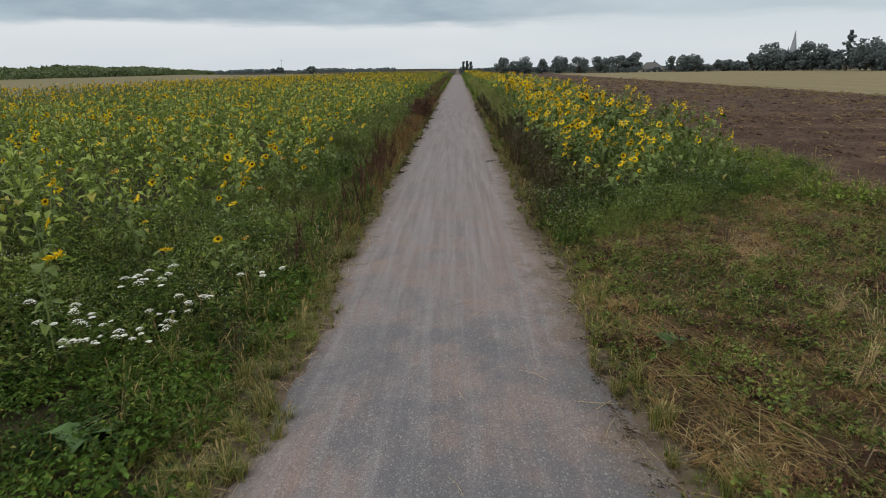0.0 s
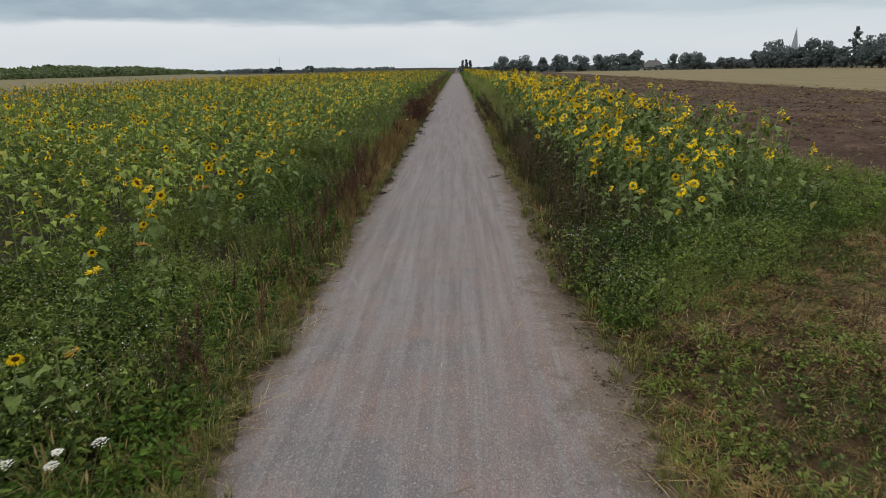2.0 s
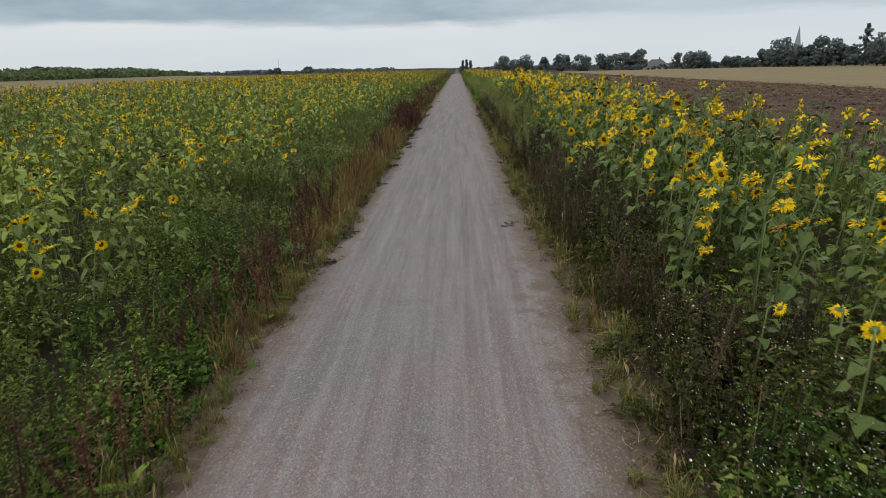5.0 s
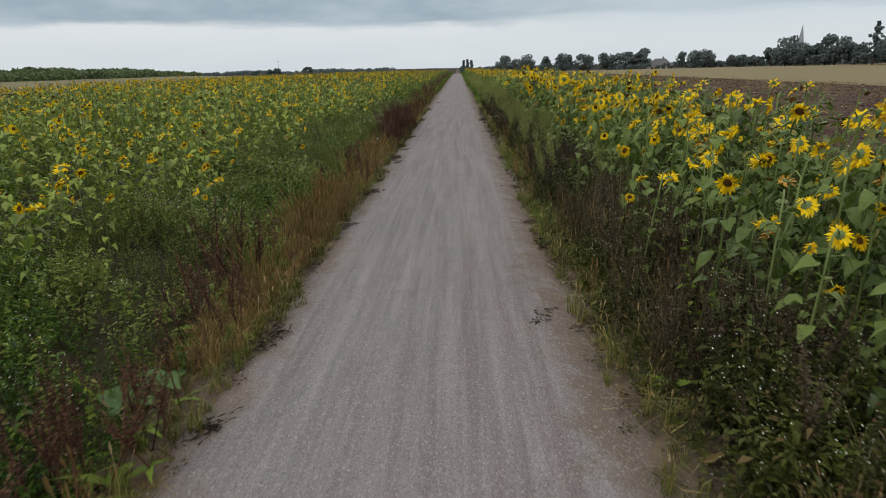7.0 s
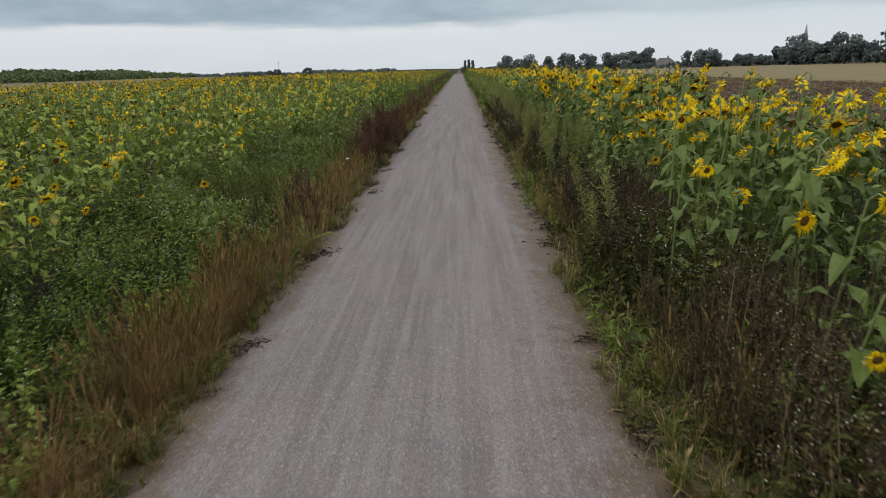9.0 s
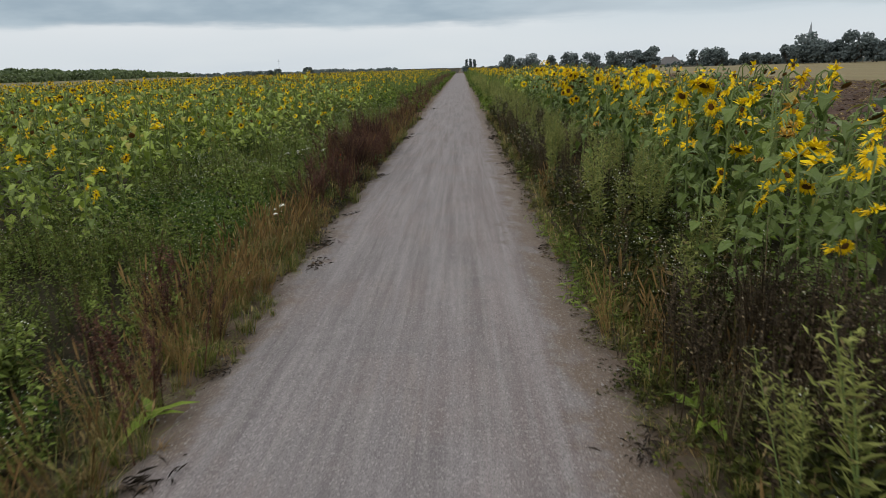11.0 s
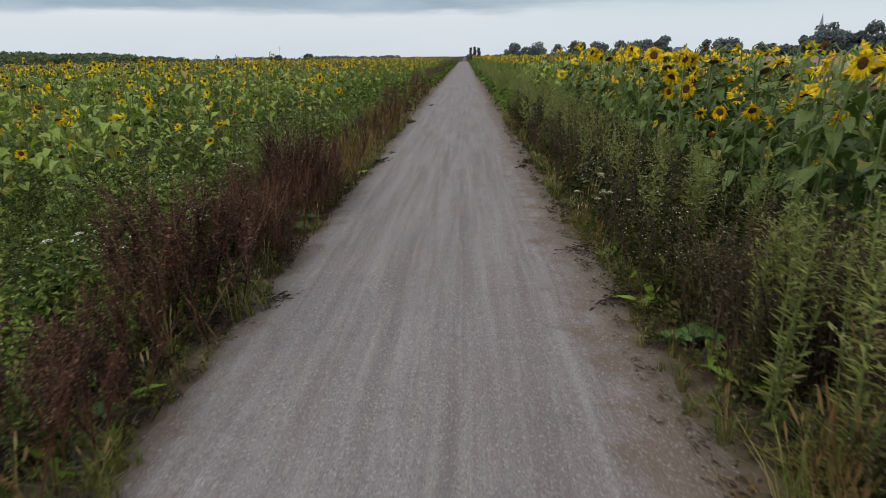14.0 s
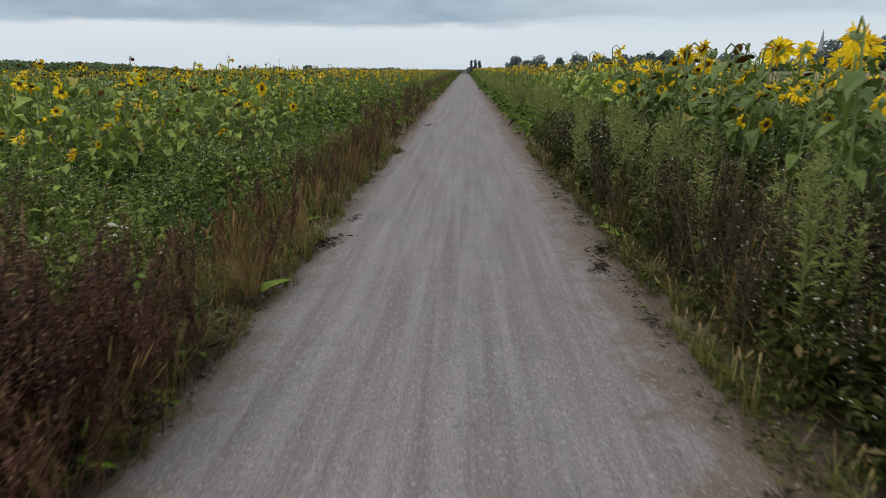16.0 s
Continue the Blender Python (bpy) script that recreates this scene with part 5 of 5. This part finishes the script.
def runs(y, *places):
    """A sum of smooth humps (middle, half length, strength) along the track."""
    return sum(w_ * np.exp(-((y - c) / h) ** 2) for c, h, w_ in places)


def dock_density(x, y):
    stands = runs(y, (5.4, 0.4, 0.6), (7.5, 0.4, 0.7), (8.8, 0.6, 1.0), (13.4, 2.3, 1.2), (16.9, 0.6, 0.5), (22.9, 1.1, 0.9), (29.6, 1.2, 1.0), (32.0, 2.6, 1.3), (35.8, 1.2, 1.1), (40.0, 2.4, 0.7), (46.0, 3.0, 0.7))
    return np.clip(stands * (1.0 + 0.9 * wobble(x, y, 0.55, 53)), 0, 1) * np.clip((2.42 + x + 0.2 * wobble(x, y, 0.9, 54)) / 0.25, 0, 1) * np.clip((-x - 1.48) / 0.12, 0, 1)


docks = [thing("dock_plant", dock(500 + k, 0.85), "dry dock plant with dark red-brown seed spikes", "dock plant", "dock plants along the verge") for k in range(5)]
x, y = strewn(560, -2.55, -1.6, 5, 48, dock_density)
x, y = x[:120], y[:120]
plant_out(docks, x, y, rng.uniform(0.6, 1.0, len(x)), 9.0)
THICK = [join(*[s_ for n_, s_, _ in dock(550 + k, 0.92) if n_ != "leaf"]) for k in range(5)]
x, y = strewn(2700, -2.65, -1.48, 5, 62, lambda x, y: np.clip(dock_density(x, np.minimum(y, 44)) * np.where(y > 26, 0.9, 0.45), 0, 1))
sz = rng.uniform(0.55, 0.95, len(x)) * np.interp(y, [26, 29, 34, 37, 40], [0.90, 1.15, 1.12, 0.95, 0.85]) * (0.95 + 0.45 * wobble(x, y, 0.7, 43))
k = wobble(x, y, 0.8, 57) + rng.normal(0, 0.35, len(x)) + np.interp(y, [30, 36, 38, 42], [-0.40, -0.30, 0.10, 0.30])
planted("dock_thicket", THICK, x, y, sz, [RUST], "thick stand of dark red-brown seeding docks", "dock plants", lean=0.25, pick=k < 0.38)
planted("bleached_docks", THICK, x, y, sz * 0.85, [TAN], "tan bleached docks among the dark ones", "dock plants", lean=0.3, pick=k >= 0.38)
x, y = strewn(250, -2.35, -1.42, 32.8, 36.8, lambda x, y: np.clip(0.75 + 0.8 * wobble(x, y, 0.6, 58), 0.1, 1))
planted("dock_thicket", THICK, x, y, rng.uniform(0.55, 0.95, len(x)) * np.interp(x, [-1.9, -1.45], [1.0, 0.6]), [RUST], "crowded dark maroon docks leaning over the gravel", "dock plants", lean=0.3)
# near-black leaf layer added to darken the docks' feet as shade would
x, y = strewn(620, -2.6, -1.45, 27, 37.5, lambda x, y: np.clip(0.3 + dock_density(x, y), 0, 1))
planted("dock_understorey", CARPET, x, y, rng.uniform(0.6, 1.5, len(x)) * np.interp(x, [-1.9, -1.45], [1.0, 0.5]), [DEAD, ROOTS, DEAD], "near-black leaf layer standing in for shade at the foot of the docks", lean=0.3)
rdocks = [thing("dock_plant", [(n_, s_, DEAD if m_ is RUST else m_) for n_, s_, m_ in dock(520 + k, 0.85)], "brown withered dock plant among verge weeds", "dock plant", "withered docks among the verge weeds") for k in range(3)]
x, y = strewn(60, 1.75, 2.9, 9.2, 44)
x, y = np.concatenate([[1.78, 1.86, 1.98, 2.10, 1.9, 2.05], x]), np.concatenate([[7.5, 7.8, 7.5, 8.0, 8.2, 7.75], y])
plant_out(rdocks, x, y, np.concatenate([[0.6, 0.65, 0.6, 0.7, 0.65, 0.6], rng.uniform(0.75, 1.2, len(x) - 6)]))
x, y = strewn(240, 1.7, 3.0, 13, 48, lambda x, y: np.clip(0.5 + 0.9 * wobble(x, y, 1.1, 37), 0.1, 1))
stuff("withered_docks", scatter(THICK, x, y, -0.02, rng.uniform(0.6, 1.05, len(x)), lean=0.25), [DEAD], "withered brown docks in the verge tangle", "dock plants")
x, y = strewn(700, -2.6, -1.75, 48, 150, lambda x, y: np.clip(0.55 + 0.8 * wobble(x * 0, y, 6.0, 33), 0.1, 1))
FARDOCK = [join(*[(s_[0], s_[1][::2], s_[2][::2]) for n_, s_, _ in dock(540 + k, 0.95) if n_ != "leaf"][:6]) for k in range(3)]
stuff("far_docks", scatter(FARDOCK, x, y, 0, rng.uniform(0.8, 1.3, len(x))), [RUST], "dark docks lining the far verge", "dock plants")

yarrow = [thing("yarrow", umbel_plant(560 + k, 0.56, 4), "yarrow with flat white flower heads", "yarrow", "white yarrow by the field corner") for k in range(4)]
x, y = rng.normal(-3.15, 0.45, 15), rng.normal(2.55, 0.48, 15)
x2, y2 = np.array([-1.85, -2.5, -3.0, -2.3, -3.0, -2.9, -3.1, -2.8]), np.array([26.8, 32.1, 32.2, 32.9, 22.9, 36.0, 36.9, 37.7])
plant_out(yarrow, np.concatenate([x, x2]), np.concatenate([y, y2]), np.concatenate([rng.uniform(0.85, 1.2, 15), rng.uniform(0.75, 1.05, len(x2))]))
carrots = [thing("wild_carrot", [(n_, s_, SEEDHEAD if m_ is WHITE else m_) for n_, s_, m_ in umbel_plant(570 + k, 0.60, 4)], "wild carrot with pale greenish ripening umbels", "wild carrot", "wild carrots in the verge") for k in range(3)]
plant_out(carrots, np.array([1.95, 2.1, 1.85, 2.25, 2.6, 1.8, 2.0]), np.array([34.6, 34.35, 34.1, 34.2, 35.3, 33.8, 33.5]), rng.uniform(0.85, 1.1, 7))
flea = [thing("fleabane", fleabane(580 + k, 1.15), "tall feathery light green fleabane going to plume", "fleabane", "fleabane among the verge weeds") for k in range(4)]
x, y = strewn(34, 2.0, 2.9, 24, 46)
x, y = np.concatenate([x, [2.35, 2.5, 2.55, 2.75, 2.3, 2.0, -2.6]]), np.concatenate([y, [26.4, 26.8, 26.2, 27.0, 27.4, 21.5, 35.5]])
plant_out(flea, x, y, rng.uniform(0.8, 1.25, len(x)))

PLUMES = [join(*[(s_[0], s_[1], np.full(len(s_[1]), k_)) for k_, (_, s_, _) in enumerate(fleabane(590 + k, 1.1, 2))]) for k in range(4)]
x, y = strewn(450, 1.85, 3.1, 20, 105, lambda x, y: np.clip((y - 32) / 7, 0.10, 1) * np.clip(0.6 + 0.9 * wobble(x, y, 1.6, 36), 0, 1))
stuff("fleabane_stand", scatter(PLUMES, x, y, -0.02, rng.uniform(0.9, 1.4, len(x))), [SUNSTEM, FEATHER, FEATHER], "stand of feathery light green fleabane", "fleabane")


def poppy(seed):
    r = random.Random(seed)
    out = [("stem", tube([(0, 0, -0.03), (0.02, 0, 0.22), (0.03, 0.01, 0.40)], [0.003, 0.0025, 0.002], 3), SUNSTEM)]
    for k in range(4):
        a_ = k * 1.57
        out.append(("petal", moved(heart_leaf(0.035, 0.045, -0.5, 0.3, 0, 3), frame_to((0.03, 0.01, 0.40), (math.cos(a_), math.sin(a_), 0.3))), POPPY))
    return out


poppies = [thing("poppy", poppy(600 + k), "red field poppy among the verge weeds", "poppy", "poppies in the verge") for k in range(2)]
plant_out(poppies, np.array([-2.13, -2.2, -2.1]), np.array([31.85, 32.0, 31.7]), np.array([1.2, 1.1, 1.0]))


def rosette(seed):
    r = random.Random(seed)
    out = []
    for k in range(4):
        a_ = k * 1.57 + r.uniform(-0.4, 0.4)
        ln = r.uniform(0.16, 0.28)
        out.append(("leaf", moved(heart_leaf(ln, ln * 0.85, 0.5, 0.25, 0, 5), frame_to((0, 0, 0.02), (math.cos(a_), math.sin(a_), r.uniform(0.6, 1.3)))), BURDOCK))
    return out


burdock = [thing("broad_leaf_plant", rosette(620 + k), "low plant with broad bright green leaves", "plant", "broad-leaved rosettes on the verge") for k in range(4)]
plant_out(burdock, np.array([-2.75, -3.4, -2.1, -2.0, -1.75, -1.85, 1.75, 1.8, 1.95, 1.75, 2.35, 2.6, -1.85, -2.05, -1.7, -1.9]), np.array([1.0, 4.4, 13.9, 14.2, 30.2, 34.5, 19.2, 31.2, 31.2, 25.6, 2.75, 1.9, 8.7, 34.7, 34.1, 37.2]),
          np.array([1.1, 0.9, 1.1, 0.9, 0.8, 1.2, 0.9, 0.8, 1.0, 0.8, 0.7, 0.6, 0.6, 1.1, 0.9, 0.8]))

# ---- distance ----


def tree_parts(seed, height, width, kind="oak"):
    """Trunk with limbs, and a crown of many small leaf clumps with gaps."""
    r = random.Random(seed)
    wood, leaf = [], []
    if kind == "fir":
        wood.append(tube([(0, 0, -0.5), (0, 0, height * 0.97)], [0.3, 0.05], 6))
        for k in range(420):
            t = r.random() ** 0.75
            z = height * (0.10 + 0.90 * t)
            q = width / 2 * (1 - t) ** 0.8 * (0.55 + 0.45 * math.sin(t * 34 + seed)) * r.uniform(0.35, 1.1) + 0.1
            a_ = r.uniform(0, 2 * math.pi)
            d = (math.cos(a_), math.sin(a_), r.uniform(-0.5, 0.15))
            s_ = r.uniform(0.7, 1.4)
            leaf.append(tumbled_leaf(r, (q * d[0], q * d[1], z), s_ * 1.1, s_ * 0.6))
        return join(*wood), join(*leaf)
    bole = height * (0.07 if kind == "oak" else 0.03)
    wood.append(tube([(0, 0, -0.5), (0, 0, bole), (r.uniform(-0.2, 0.2), 0, height * 0.75)], [0.035 * height, 0.03 * height, 0.006 * height], 6))
    blobs = []
    n = 20 if kind == "oak" else 9
    for k in range(n):
        if kind == "poplar":
            t = (k + 0.5) / n
            c = Vector((r.uniform(-0.1, 0.1) * width, r.uniform(-0.1, 0.1) * width, height * (0.1 + 0.86 * t)))
            q = Vector((width * 0.5, width * 0.5, height * 0.10)) * (1.0 - 0.5 * abs(t - 0.4))
        else:
            a_, e_ = r.uniform(0, 2 * math.pi), r.uniform(-0.95, 1.0)
            s_ = math.sqrt(max(0.05, 1 - e_ * e_ * 0.8))
            c = Vector((math.cos(a_) * s_ * width * 0.33, math.sin(a_) * s_ * width * 0.33, bole + (height - bole) * (0.46 + 0.34 * e_)))
            q = Vector((1, 1, 0.85)) * r.uniform(0.15, 0.24) * min(width, height)
        blobs.append((c, q))
        wood.append(tube([(0, 0, bole * 0.8), tuple(c * 0.6 + Vector((0, 0, bole * 0.3))), tuple(c)], [0.012 * height, 0.008 * height, 0.003 * height], 4))
    for c, q in blobs:
        for k in range(85):
            d = Vector((r.gauss(0, 1), r.gauss(0, 1), r.gauss(0, 1))).normalized()
            t = r.random() ** 0.33 * r.uniform(0.85, 1.12)
            p = c + Vector((d.x * q.x, d.y * q.y, d.z * q.z)) * t
            s_ = r.uniform(0.55, 1.05) * (0.7 if kind == "poplar" else 1.0)
            leaf.append(tumbled_leaf(r, p, s_ * 1.1, s_ * 0.9))
    return join(*wood), join(*leaf)


def tree(seed, x, y, top, width, kind):
    base = float(ground_z(x, y))
    name, lab = {"oak": ("tree", "dark green broad-leaved tree at the field edge"), "fir": ("conifer", "tall dark conifer beside the village trees"),
                 "poplar": ("poplar", "narrow upright poplar on the horizon"), "bush": ("hedge_shrub", "low dark green shrub at the field edge")}[kind]
    root = tagged(new(name), lab, {"oak": "tree", "fir": "conifer", "poplar": "poplar", "bush": "shrub"}[kind], {"poplar": "poplars on the horizon", "bush": "shrubs"}.get(kind, "trees behind the stubble field"))
    wood, crown = tree_parts(seed, top - base, width * (1.12 if kind != "poplar" else 1.0), kind)
    part("trunk", wood, BARK, root)
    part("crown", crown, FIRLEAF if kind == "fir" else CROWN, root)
    root.matrix_basis = pose(x, y, base, 0, 0, 50 * seed)
    return root


ROW = [("poplar", 4, 423, 6.7, 2.2), ("poplar", 6.4, 424, 7.2, 2.3), ("poplar", 9, 423, 6.6, 2.4), ("bush", 14, 424, 2.6, 8), ("bush", 20, 422, 2.3, 8), ("oak", 27, 382, 9.0, 9.7), ("oak", 36, 391, 7.8, 7.7),
       ("oak", 41, 386, 9.3, 10.0), ("oak", 49, 370, 7.7, 8.0), ("oak", 58, 358, 8.7, 9.2), ("oak", 69, 361, 8.2, 13.1), ("oak", 71, 315, 8.1, 8.6), ("oak", 79, 315, 8.2, 10.1),
       ("oak", 86, 306, 9.6, 7.3), ("oak", 83, 310, 6.7, 7.1), ("oak", 99, 286, 7.6, 9.0), ("oak", 106, 286, 7.4, 9.9), ("bush", 111, 291, 2.5, 5.4), ("bush", 115, 291, 2.5, 4.4), ("oak", 117, 279, 5.3, 9.1),
       ("oak", 115, 258, 4.2, 8.2), ("oak", 115, 247, 6.9, 5.8), ("oak", 116, 238, 10.7, 9.3), ("oak", 118, 232, 7.9, 8.1), ("oak", 124, 233, 7.5, 5.9), ("oak", 126, 226, 10.7, 9.9),
       ("oak", 132, 225, 7.8, 6.4), ("fir", 129, 211, 12.6, 11.0), ("oak", 131, 204, 11.2, 8.6), ("oak", 134, 197, 10.1, 11.6), ("fir", 135, 190, 11.2, 8.2), ("oak", 137, 185, 9.7, 11.2),
       ("bush", 76, 300, 2.0, 9), ("bush", 84, 298, 1.9, 9), ("bush", 92, 296, 1.9, 9), ("bush", 100, 282, 1.8, 8), ("bush", 121, 229, 4.0, 9), ("bush", 129, 222, 4.0, 8), ("bush", 127, 208, 4.2, 8),
       ("bush", 130, 198, 4.2, 9), ("oak", 122, 250, 5.6, 8.0), ("oak", 121, 240, 7.4, 8.0), ("oak", 128, 232, 6.5, 8.0), ("oak", 136, 215, 8.5, 9.0)]
for k, (kind, x, y, top_, wide) in enumerate(ROW):
    tree(700 + k, x, y, top_, wide, kind)
tree(760, -118, 509, 5.6, 8.8, "oak")
tree(761, -190, 675, 5.8, 9, "oak"), tree(762, -198, 676, 5.2, 9, "oak")


def box(x0, x1, y0, y1, z0, z1):
    v = [(x, y, z) for z in (z0, z1) for y in (y0, y1) for x in (x0, x1)]
    q = [(0, 2, 3, 1), (4, 5, 7, 6), (0, 1, 5, 4), (2, 6, 7, 3), (0, 4, 6, 2), (1, 3, 7, 5)]
    return shape(v, [t for a_, b_, c, d in q for t in ((a_, b_, c), (a_, c, d))])


house = tagged(new("house"), "low pale house with a dark hipped roof behind trees", "house")
part("wall", box(-5.5, 5.5, -4, 4, -0.5, 2.7), RENDERED, house)
part("roof", shape([(-6, -4.5, 2.6), (6, -4.5, 2.6), (6, 4.5, 2.6), (-6, 4.5, 2.6), (-2.2, 0, 5.9), (2.4, 0, 5.9)],
                   [(0, 1, 5), (0, 5, 4), (1, 2, 5), (2, 3, 4), (2, 4, 5), (3, 0, 4), (0, 2, 1), (0, 3, 2)]), SLATE, house)
part("chimney", box(1.1, 1.7, -0.3, 0.3, 5.4, 6.8), SLATE, house)
for wx in (-3.8, -1.2, 1.6, 4.0):
    win = part("window", box(wx - 0.6, wx + 0.6, -4.06, -4.0, 0.9, 2.1), RENDERED, house, "white framed window")
    part("pane", box(wx - 0.5, wx + 0.5, -4.09, -4.05, 1.0, 2.0), GLASSDARK, win)
house.matrix_basis = pose(97, 318, -1.9, 0, 0, -12)

church = tagged(new("church_spire"), "slender grey stone church spire above the trees", "church")
part("tower", box(-4, 4, -4, 4, -3, 17), SPIRESTONE, church)
sv = [(3.6 * math.cos(math.pi / 4 * (k + 0.5)), 3.6 * math.sin(math.pi / 4 * (k + 0.5)), 17) for k in range(8)] + [(0, 0, 39)]
part("spire", shape(sv, [(k, (k + 1) % 8, 8) for k in range(8)]), SPIRESTONE, church)
for cx, cy in ((-3.4, -3.4), (3.4, -3.4), (-3.4, 3.4), (3.4, 3.4)):
    part("pinnacle", shape([(cx - 0.6, cy - 0.6, 17), (cx + 0.6, cy - 0.6, 17), (cx + 0.6, cy + 0.6, 17), (cx - 0.6, cy + 0.6, 17), (cx, cy, 21)], [(0, 1, 4), (1, 2, 4), (2, 3, 4), (3, 0, 4)]), SPIRESTONE, church)
church.matrix_basis = pose(379, 730, 0, 0, 0, 20)

mast = tagged(new("radio_mast"), "thin steel mast on the far horizon", "mast")
part("pole", tube([(0, 0, -3), (0, 0, 15)], [0.22, 0.10], 6), STEEL, mast)
part("cross_arm", box(-1.2, 1.2, -0.08, 0.08, 12.2, 12.5), STEEL, mast)
mast.matrix_basis = pose(-189, 677, 0)

# thicket on the rise beyond the dry meadow, and low woods along the horizon


def shrub_clump(seed):
    r = random.Random(seed)
    out = []
    for k in range(46):
        z = r.uniform(0.0, 0.95)
        q = 0.85 * math.sqrt(max(0.06, 1 - z * z)) * math.sqrt(r.random())
        b = r.uniform(0, 2 * math.pi)
        out.append(tumbled_leaf(r, (q * math.cos(b), q * math.sin(b), z), r.uniform(0.24, 0.42), r.uniform(0.20, 0.34)))
    return join(*out)


CLUMPS = [shrub_clump(800 + k) for k in range(5)]
x, y = strewn(1500, -132, -102, 40, 262)
hgt = np.interp(-x, [102, 106, 132], [1.6, 2.5, 3.1]) * (1 + 0.18 * wobble(x, y, 9, 41)) * rng.uniform(0.75, 1.2, len(x)) * np.interp(y, [150, 200, 262], [0.9, 1.05, 0.9])
stuff("thicket", scatter(CLUMPS, x, y, ground_z(x, y) - 0.3, hgt, lean=0.05), [THICKET], "long green thicket of young trees and shrubs", "thicket")
az = rng.uniform(-0.75, -0.10, 600)
dist = rng.uniform(820, 900, 600)
x, y = dist * np.sin(az), dist * np.cos(az)
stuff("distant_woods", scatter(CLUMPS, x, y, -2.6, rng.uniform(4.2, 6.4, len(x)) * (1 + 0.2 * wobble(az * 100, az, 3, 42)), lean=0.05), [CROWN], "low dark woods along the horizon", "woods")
az = rng.uniform(0.0, 0.9, 300)
x, y = 640 * np.sin(az), 640 * np.cos(az)
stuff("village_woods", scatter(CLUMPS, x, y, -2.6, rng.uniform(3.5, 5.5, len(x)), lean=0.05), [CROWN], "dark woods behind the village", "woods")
